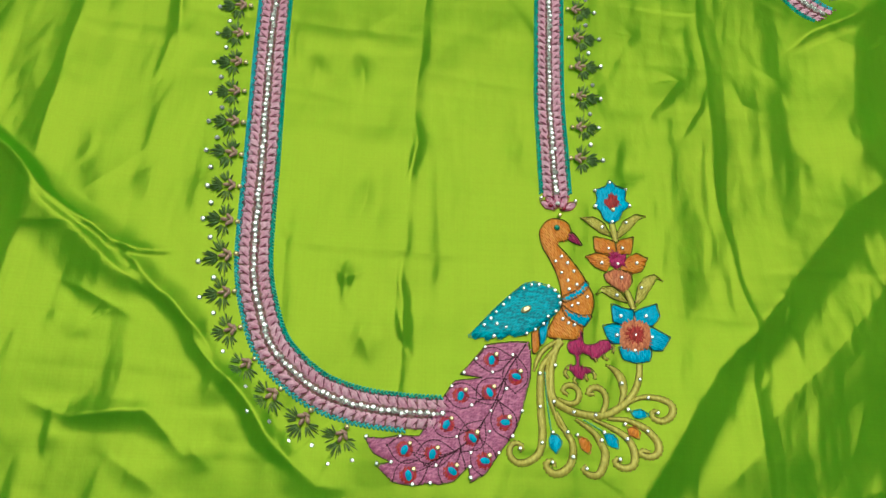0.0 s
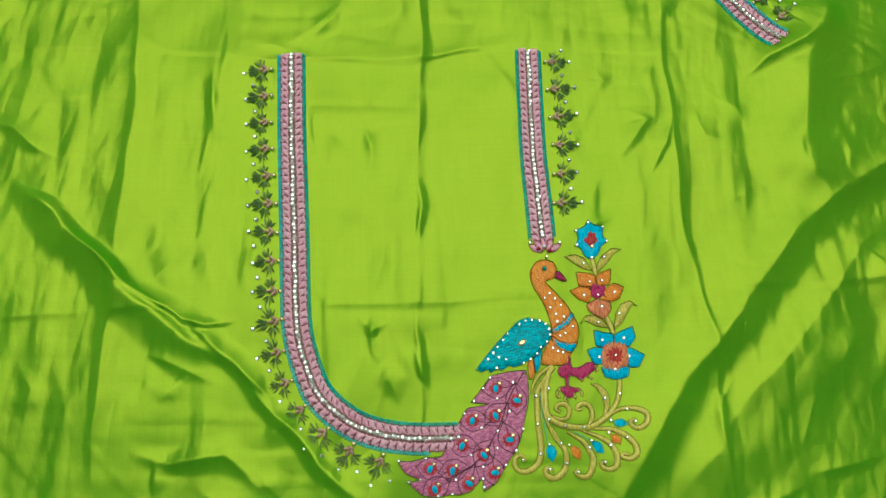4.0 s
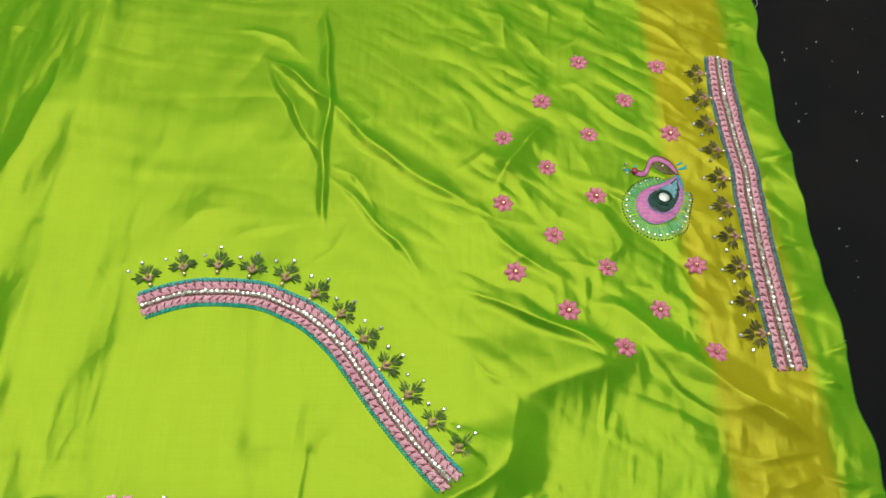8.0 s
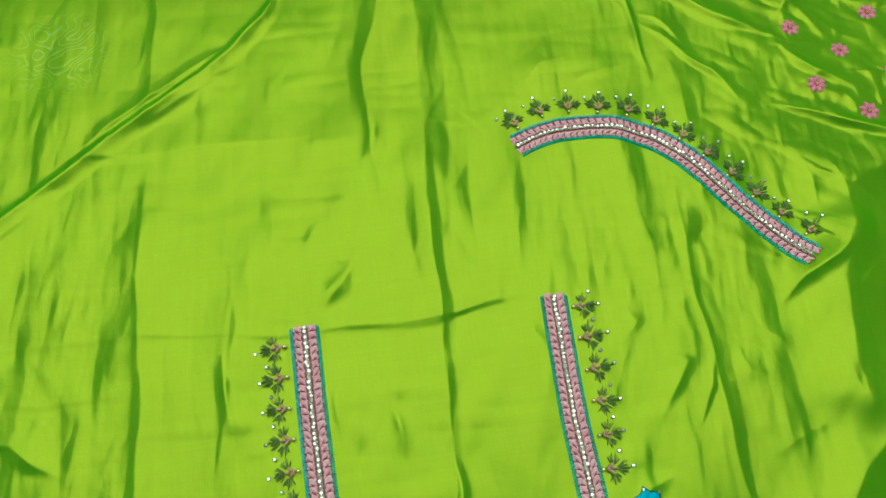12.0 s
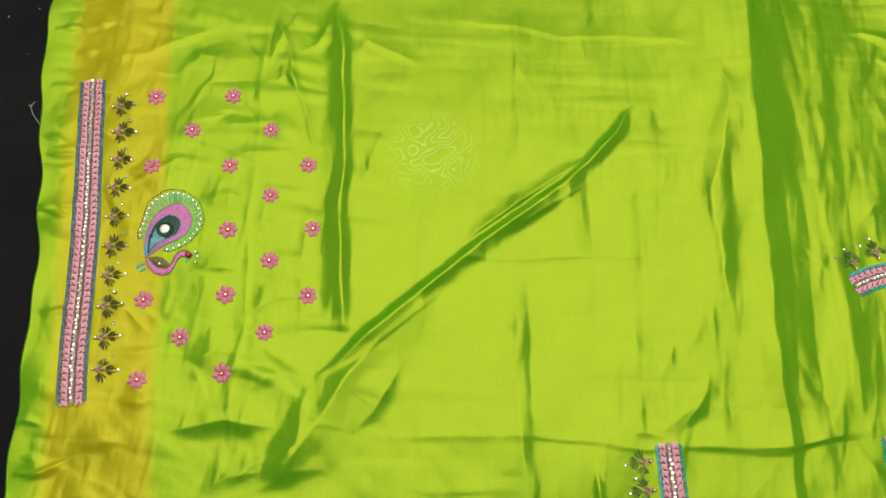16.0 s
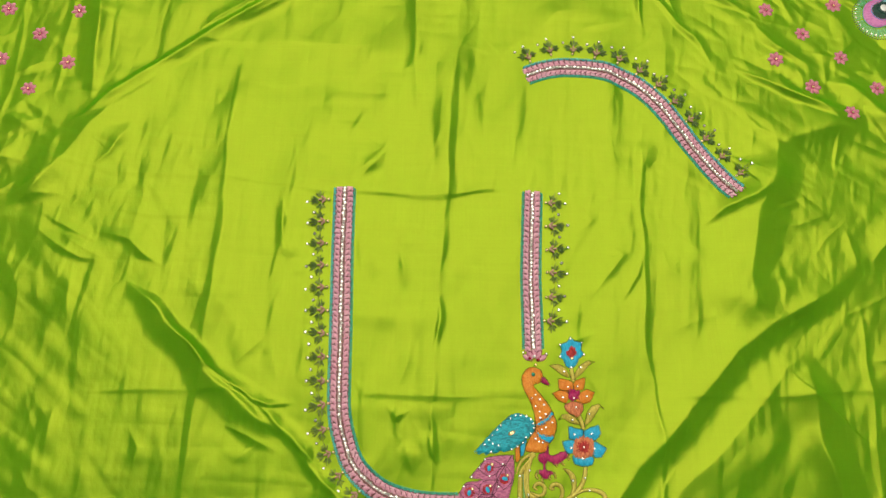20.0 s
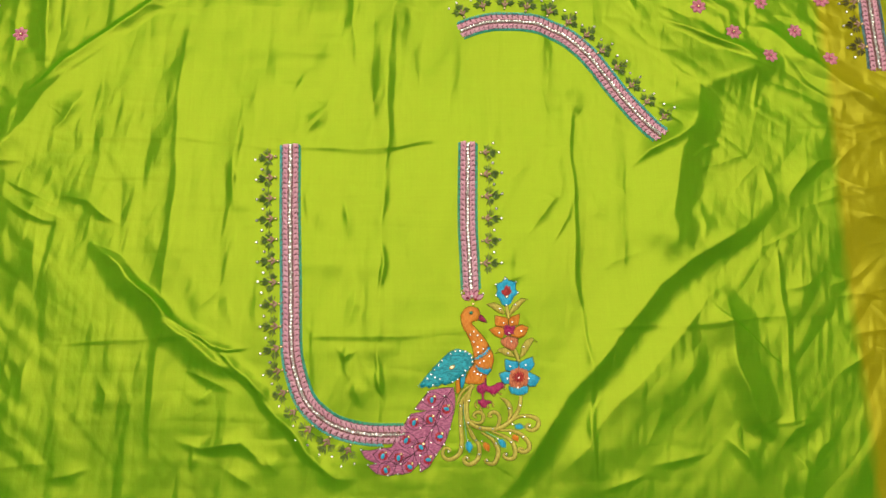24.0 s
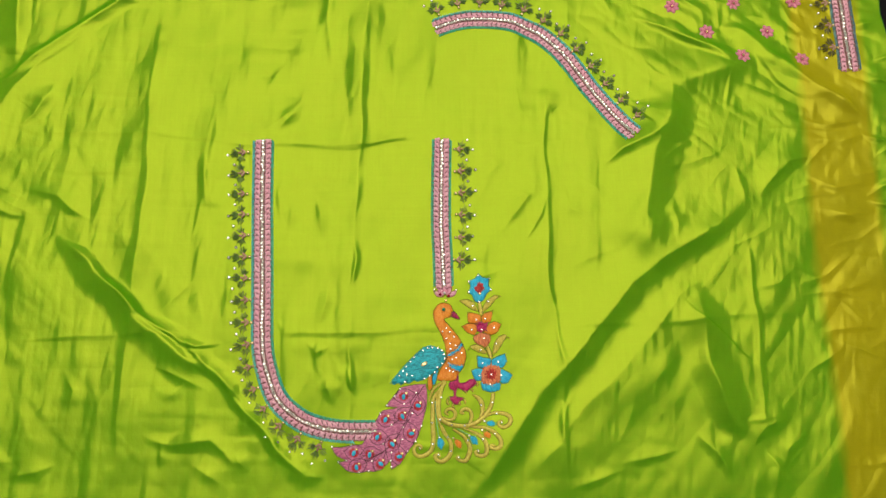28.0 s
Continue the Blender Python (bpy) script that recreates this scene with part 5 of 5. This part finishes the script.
# the flower stem beside the bird
sew("tulip", [(100.6, 232.8), (104.5, 229.2), (111, 228.1), (110.3, 221.5), (113, 217.6), (108.2, 213.4), (105.4, 207.7), (100.5, 204.2), (96, 207), (94, 212.3), (90.4, 215.2), (92.7, 220.2), (91.6, 225.9), (97.3, 228.3)], BLUE, bird, "blue tulip head", 0.42, 0.4, NAVY, ease=0.25, hatch=1.57)
sew("tulip_heart", [(102, 226.7), (105.2, 222.4), (108, 219.4), (103.5, 214.6), (101.1, 212.8), (98.8, 214.2), (94.9, 218.4), (98.7, 221.9)], RED, bird, "", 0.35, 1, None, ease=0.25, hatch=1.57)
sew("stem_leaf", [(81.8, 206.8), (89.1, 208.4), (95.9, 205.1), (99.8, 196.3), (93.1, 198.4), (87, 202.9)], OLD_GOLD, bird, "", 0.35, 0.3, BROWN, ease=0.25, hatch=-0.5)
sew("stem_leaf", [(121.6, 210.8), (115.2, 211.8), (107.7, 206.6), (102.7, 198), (102.8, 194.5), (110.8, 200.9), (117.2, 208.2)], OLD_GOLD, bird, "", 0.35, 0.3, BROWN, ease=0.25, hatch=0.7)
sew("stem_leaf", [(88.3, 159.5), (92.2, 164.4), (97.9, 164.8), (103.4, 161.6), (107.2, 155.6), (98.6, 157.1), (92, 160.9)], OLD_GOLD, bird, "", 0.35, 0.3, BROWN, ease=0.25, hatch=-0.3)
sew("stem_leaf", [(128.3, 169.6), (123.8, 173.8), (117.9, 172), (113.4, 165.7), (110.7, 153.5), (116.8, 158.6), (122, 166.3), (125, 171)], OLD_GOLD, bird, "", 0.35, 0.3, BROWN, ease=0.25, hatch=0.9)
sew("coral_petal", [(88.9, 195.8), (95.3, 195), (101.5, 193), (102.3, 187.5), (98, 183.5), (89.5, 186)], ORANGE, bird, "", 0.42, 0.4, BROWN, ease=0.25, hatch=-0.8)
sew("coral_petal", [(113.1, 196.9), (104.5, 194.4), (101.7, 190.5), (102.7, 185), (110.9, 185.9), (112.3, 190)], ORANGE, bird, "", 0.42, 0.4, BROWN, ease=0.25, hatch=0.8)
sew("coral_petal", [(83.4, 182.5), (90.1, 185.4), (97.2, 184.7), (98.3, 178.6), (95.1, 173.6), (88.4, 176.2)], ORANGE, bird, "", 0.42, 0.4, BROWN, ease=0.25, hatch=0.1)
sew("coral_petal", [(120.8, 183.8), (114.4, 186.8), (108.2, 183.5), (103.2, 175.9), (109.9, 173.2), (117, 175.6)], ORANGE, bird, "", 0.42, 0.4, BROWN, ease=0.25, hatch=-0.1)
sew("coral_petal", [(93.6, 172.3), (101, 176), (110, 174.2), (110.4, 167.9), (105.7, 161.9), (99.1, 164.5), (94.7, 167.6)], PEACH, bird, "", 0.42, 0.4, BROWN, ease=0.25, hatch=1.57)
sew("petal_heart", [(96.3, 184), (101.4, 183.1), (108.6, 186.6), (107.6, 181.1), (102.1, 175.8), (97.1, 177.9)], CRIMSON, bird, "", 0.42, 1, None, ease=0.25, hatch=1.2)
sew("blue_petal", [(96.7, 154.3), (102.8, 152.7), (109.7, 151.3), (109.2, 144.9), (103.2, 142.3), (97.1, 143.9)], BLUE, bird, "", 0.42, 0.4, NAVY, ease=0.25, hatch=-0.8)
sew("blue_petal", [(123.4, 155.6), (115.2, 153.1), (110.2, 150.2), (110.6, 144.4), (120, 142.4), (124.7, 147.5)], BLUE, bird, "", 0.42, 0.4, NAVY, ease=0.25, hatch=0.9)
sew("blue_petal", [(90.9, 141.1), (97.6, 142.6), (103.7, 141.7), (100.7, 131.3), (94.6, 130.8), (92.2, 136)], BLUE, bird, "", 0.42, 0.4, NAVY, ease=0.25, hatch=0.1)
sew("blue_petal", [(129.3, 135.5), (123.2, 139.6), (117.6, 142.5), (115.4, 133.2), (118.8, 127.9), (124.4, 128)], BLUE, bird, "", 0.42, 0.4, NAVY, ease=0.25, hatch=-0.3)
sew("blue_petal", [(99, 128.7), (105.6, 128.5), (117.4, 128.6), (117.9, 125.5), (116.3, 121.6), (108, 120.1), (101, 122.1)], BLUE, bird, "", 0.42, 0.4, NAVY, ease=0.25, hatch=1.5)
sew("star_heart", [(101, 142.7), (109.1, 146.1), (117.9, 143.7), (119.6, 136.8), (116.4, 128.7), (108.6, 125.5), (100.5, 127.9), (98.8, 135.8)], PEACH, bird, "", 0.42, 0.9, None, ease=0.25, hatch=1.2)
sew("star_core", [(105.4, 139.5), (109.9, 141.7), (114.2, 140), (114.8, 136.6), (113.1, 133.1), (109.1, 131.5), (105, 132.9), (104.2, 136)], RED, bird, "", 0.42, 1.4, None, ease=0.25, hatch=1.2)
feather("feathered_heart", (109.5, 136.4), 5.5, 11, 46, PEACH, bird, 1.05)
feather("feathered_heart", (109.5, 136.4), 2.5, 7, 34, RED, bird, 1.45)
feather("feathered_heart", (102.2, 181.4), 2.0, 7.5, 30, CRIMSON, bird, 1.1)
feather("feathered_heart", (101.5, 218.8), 1.5, 6, 26, RED, bird, 1.0)
cord("stem", [(100.6, 205), (101.5, 199), (102.2, 193)], 3, 3.4, 3, OLD_GOLD, bird)
cord("stem", [(106.5, 163), (108.5, 157.5), (110, 152)], 3, 3.4, 3, OLD_GOLD, bird)
# gold scrolls of the train
cord("scroll", [(65.2, 131.7), (61.2, 120.2), (59.4, 111), (59.5, 101.1), (61.8, 96.2), (69.4, 91.7), (82, 89.7), (90, 91), (98.2, 95.7), (104.7, 102), (108.8, 110.2), (110.5, 119.4)], 3.17, 3.7, 2.99, OLD_GOLD, bird, edge=BROWN)
cord("scroll", [(62.8, 97.8), (68.6, 95.5), (73.1, 96.9), (74.6, 101.7), (72, 105.1), (68, 105.4), (65.4, 102.3), (68, 100.4)], 1.76, 2.99, 1.41, OLD_GOLD, bird, edge=BROWN)
cord("scroll", [(87, 91.4), (89.3, 96.4), (89.2, 101.8), (85.9, 105), (81.4, 104.5), (79.5, 101.4), (82.7, 101.5)], 2.64, 3.17, 1.41, OLD_GOLD, bird, edge=BROWN)
cord("scroll", [(96.7, 95.7), (99.9, 102.8), (99.2, 110.8), (95.5, 115.7), (91.2, 118)], 0.88, 4.4, 0.53, OLD_GOLD, bird, edge=BROWN)
cord("scroll", [(100.8, 96.8), (108.6, 100.6), (116.6, 100.7), (123.5, 98.2), (125.2, 94.3), (123.2, 89.8), (118.5, 87.7), (114.2, 89.5), (114.5, 92.9), (118, 92.6)], 1.23, 3.52, 1.76, OLD_GOLD, bird, edge=BROWN)
cord("scroll", [(89.8, 88.6), (100.6, 88), (108.3, 84.4), (111.1, 82), (115.1, 76.3), (114.6, 70.6), (110, 68.5), (105.7, 69.8), (106.3, 71.8), (110.2, 70.9)], 1.41, 3.7, 1.76, OLD_GOLD, bird, edge=BROWN)
cord("scroll", [(81.9, 87.7), (91.5, 83.7), (98.1, 79.6), (101.6, 74.5), (102.4, 68.3), (100.9, 63.7), (95.9, 62.7), (91.9, 65), (92.9, 67.3), (95.7, 66.7)], 1.23, 3.7, 1.76, OLD_GOLD, bird, edge=BROWN)
cord("scroll", [(72.1, 87.3), (81.5, 80.9), (85.1, 75.3), (87.2, 69.7), (85.3, 62.6), (82.2, 58.8), (77.4, 59.3), (74.7, 61.8), (76.7, 63.3)], 1.23, 3.87, 1.76, OLD_GOLD, bird, edge=BROWN)
cord("scroll", [(61.6, 90.8), (66, 81.3), (69.6, 74.8), (69.2, 66.3), (65.1, 60.6), (59.4, 58.8), (55.7, 61.3), (55.3, 64.2), (58.5, 65.5), (59.3, 62.5)], 1.58, 3.87, 1.76, OLD_GOLD, bird, edge=BROWN)
cord("scroll", [(66.6, 129.7), (56.7, 118.4), (54.1, 110.8), (53.4, 94.9), (54, 81), (53.3, 74.2), (51.2, 68.5), (45.4, 64.5), (39.7, 64), (36, 67.6), (36.6, 72.3), (39.9, 74.1), (43, 72), (41.3, 70.3)], 2.29, 3.7, 1.76, OLD_GOLD, bird, edge=BROWN)
cord("scroll", [(65.1, 131.1), (56.9, 125.6), (52.8, 119.8), (50.4, 112.8)], 2.11, 2.29, 0.53, OLD_GOLD, bird, edge=BROWN)
cord("scroll", [(64.1, 129.5), (58.1, 117), (57.6, 102), (62.3, 85.6), (65, 81.3)], 1.41, 1.76, 1.23, OLD_GOLD, bird, edge=BROWN)
cord("claw", [(67.9, 114.2), (67.1, 111.8), (69.2, 109.2)], 1.2, 1.5, 0.7, OLD_GOLD, bird)
cord("claw", [(73.2, 110.4), (72.1, 108.1), (73.8, 106.4)], 1.2, 1.5, 0.7, OLD_GOLD, bird)
cord("claw", [(79.1, 112.4), (78.7, 110.4), (80.3, 108.7)], 1.2, 1.5, 0.7, OLD_GOLD, bird)
cord("claw", [(83.2, 113.9), (84.2, 111.6), (83.6, 109.6)], 1.2, 1.5, 0.7, OLD_GOLD, bird)
cord("claw", [(83, 122.2), (84.8, 121.3), (85.9, 119.5)], 1.2, 1.5, 0.7, OLD_GOLD, bird)
cord("claw", [(90, 124.4), (90.4, 122.1), (92.7, 121.2)], 1.2, 1.5, 0.7, OLD_GOLD, bird)
cord("claw", [(94.7, 130), (96.4, 128.3), (95.4, 125.7)], 1.2, 1.5, 0.7, OLD_GOLD, bird)
part("green_stalks", pads("green_stalks", chain(*smooth_way([(56.5, 112), (56.8, 98), (58.5, 82)], 2.0), 2.0, 0.0026, 0.0009, 0.0005, 0.0003) + chain(*smooth_way([(77, 87), (86, 82)], 2.0), 2.0, 0.0026, 0.0009, 0.0005, 0.0003), MINT), bird)
sew("teardrop_leaf", [(58.7, 79.6), (62, 78.8), (64, 74.6), (60.9, 69.1), (57.5, 72.5), (57.1, 76.3)], BLUE, bird, "", 0.42, 0.3, TEAL, ease=0.25, hatch=1.2)
sew("teardrop_leaf", [(72.8, 78.5), (77.4, 77.4), (79.7, 74.2), (78.8, 69.4), (74.3, 72.1)], ORANGE, bird, "", 0.42, 0.3, PEACH, ease=0.25, hatch=1.2)
sew("teardrop_leaf", [(86.9, 80.6), (91.8, 80.3), (94.2, 77.5), (94.2, 72.6), (88.9, 74.5)], BLUE, bird, "", 0.42, 0.3, TEAL, ease=0.25, hatch=1.2)
sew("teardrop_leaf", [(99.9, 84.5), (104.3, 84.2), (106.6, 81.3), (105.3, 77.9), (100.6, 80.2)], ORANGE, bird, "", 0.42, 0.3, PEACH, ease=0.25, hatch=1.2)
sew("teardrop_leaf", [(102.8, 93), (108.1, 94.2), (112.3, 90.9), (107.7, 88.7), (103.8, 90.1)], BLUE, bird, "", 0.42, 0.3, TEAL, ease=0.25, hatch=1.2)
stones([(62, 116.2), (53.5, 111.7), (52.9, 93.4), (60.3, 96.2), (70.8, 91), (82.8, 90), (98.8, 108.2), (109.3, 110.7), (101.1, 93.7), (112.6, 100.3), (116.9, 92), (59.2, 80.1), (66.9, 80.4), (72.2, 79.2), (53.1, 74.4), (69.3, 67.7), (58.2, 64.6), (76.4, 61.9), (85.2, 76.8), (86.9, 81.1), (99.1, 77.7), (98.7, 85.7), (110.3, 82), (94.3, 67.1), (41.3, 71)], SMALL_STONE, bird, "rhinestone", 0.0012)
stones([(100.4, 230.9), (91.2, 225.5), (110.7, 227.8), (91, 215.1), (112.4, 217.2), (100.6, 205.4), (94.3, 201.8), (109.2, 205.7), (97.2, 188.3), (105.6, 188.9), (92.5, 178.9), (113.7, 180.2), (101.9, 178.6), (103.8, 170.5), (100.2, 159.6), (115.3, 165.2), (101.6, 147.2), (116.5, 148), (118.7, 135.4), (98.3, 135.7), (109.4, 136.3), (108, 127.1)], SMALL_STONE, bird, "rhinestone", 0.001)
stones([(68.4, 180.7), (64.9, 177.7), (71.8, 176.9), (68.1, 170.9), (75.4, 172.3), (71.5, 166.1), (76.7, 164.1), (71.8, 160.8), (82.3, 157), (76.7, 152.7), (73, 151), (67.4, 142.9), (70.4, 140.5), (73.6, 139.6), (58.1, 218.1), (78.8, 217.2)], SMALL_STONE, bird, "rhinestone", 0.0012)
stones([(50.4, 162.4), (54.8, 162.7), (59.9, 161.9), (63.7, 159.5), (65.6, 155.9), (66.1, 152.1), (63.5, 147.2), (59.2, 144), (56.5, 139.6), (51.7, 136.2), (46.8, 133.7), (46, 160), (37.6, 154.1), (34.3, 150), (30.1, 145.5), (27.1, 141.5), (23.4, 137.5), (28.7, 131.4), (30.5, 138.5), (35.5, 136.9)], SMALL_STONE, bird, "rhinestone", 0.0016)
stones([(18.8, 118.3), (12.1, 110.2), (5.4, 102.4), (27.5, 111.2), (35, 102.4), (15.9, 92.6), (26.3, 90.2), (43.1, 90.8), (7.9, 75.7), (25.3, 79.2), (15.2, 67.9), (37.6, 77.2), (30.1, 68.4), (38.9, 121.3), (23.8, 125.1), (-38.4, 74.2), (-32.5, 60.9), (-21.2, 75), (-2.5, 60.9), (-14.2, 51.4), (-5.3, 52.2), (14.7, 60.7), (15.1, 55.3), (-25.3, 61.8)], SMALL_STONE, bird, "rhinestone", 0.001)
part("eye_bead", ball_mesh("eye_bead", 0.0018, 0.0018, 0.0014, GREEN_BEAD), bird, "round green glass bead", seat(0.0665, 0.1985, 0, 0.0011))
part("wing_stone", gem_mesh("wing_stone", 0.0026, 0.0014, GOLD_BEAD), bird, "pointed gold stone", seat(0.0468, 0.1475, 0.5, 0.0017) @ Matrix.Diagonal((1.3, 0.75, 1, 1)))
for bx, by, mesh in ((63.6, 213.0, "red"), (71.3, 211.6, "red"), (67.8, 214.6, "blue")):
    part("crown_bead", ball_mesh("crown_bead", 0.0016, 0.0013, 0.0012, RED_BEAD if mesh == "red" else MIRROR), bird, "", seat(bx * 0.001, by * 0.001, 0, 0.0010))
stones([(68.8, 207.2), (101.5, 213.5)], GOLD_STONE, bird, "gold_stone", 0.0014)


# ---- hems, loose threads and lint ----
def tube(name, points, r, material):
    """A round thread through points in metres."""
    curve = bpy.data.curves.new(name, "CURVE")
    curve.dimensions, curve.bevel_depth, curve.bevel_resolution = "3D", r, 1
    spline = curve.splines.new("POLY")
    spline.points.add(len(points) - 1)
    for p, q in zip(spline.points, points):
        p.co = (*map(float, q), 1)
    ob = bpy.data.objects.new(name, curve)
    me = bpy.data.meshes.new_from_object(ob)
    bpy.data.objects.remove(ob)
    me.materials.clear()
    me.materials.append(material)
    return me


ys = np.linspace(Y0, Y1, 600)
for edge, off in ((left_edge, 0.0004), (right_edge, -0.0004)):
    xs = edge(ys) + off
    part("hem", tube("hem", np.c_[xs, ys, lift(xs, ys)], 0.0005, HEM), cloth, "narrow overlocked edge")
xs = np.linspace(float(left_edge(np.array(Y1))), float(right_edge(np.array(Y1))), 600)
for yy in (Y0, Y1):
    part("hem", tube("hem", np.c_[xs, np.full(600, yy), lift(xs, np.full(600, yy))], 0.0005, HEM), cloth, "narrow overlocked edge")
z = FLOOR_Z + 0.0006
part("loose_thread", tube("loose_thread", [(0.5385, 0.4475, z), (0.5415, 0.4570, z + 0.002), (0.5450, 0.4600, z + 0.003), (0.5440, 0.4650, z + 0.002), (0.5485, 0.4665, z)], 0.00025, LINT), cloth, "stray pale thread end")
part("loose_thread", tube("loose_thread", [(0.5390, 0.4500, z), (0.5410, 0.4400, z + 0.002), (0.5402, 0.4320, z)], 0.00025, LINT), cloth, "stray pale thread end")
part("loose_thread", tube("loose_thread", [(-0.6235, 0.6640, z), (-0.6290, 0.6720, z + 0.003), (-0.6325, 0.6800, z + 0.002), (-0.6350, 0.6835, z)], 0.00025, LINT), cloth, "stray pale thread end")
part("loose_thread", tube("loose_thread", [(-0.6325, 0.6800, z + 0.002), (-0.6318, 0.6850, z), (-0.6300, 0.6862, z)], 0.0003, LINT), cloth, "stray pale thread end")
part("loose_thread", tube("loose_thread", [(0.5560, 0.7800, z), (0.5600, 0.7860, z + 0.002), (0.5640, 0.7930, z + 0.001), (0.5650, 0.8010, z)], 0.00025, LINT), cloth, "stray pale thread end")
flecks = []
for _ in range(260):
    side = rng.random() < 0.7
    x = rng.uniform(0.56, 0.95) if side else rng.uniform(-1.0, -0.635)
    flecks.append((x, rng.uniform(-0.05, 1.0), rng.uniform(0, 3.1), 0.0008 + 0.0024 * rng.random() ** 2, 0.0006 + 0.0010 * rng.random(), 0.0003, FLOOR_Z + 0.0002))
tagged(new("lint", pads("lint", flecks, LINT, lie=False)), "scattered pale lint flecks on the black floor", "lint", kind="stuff")
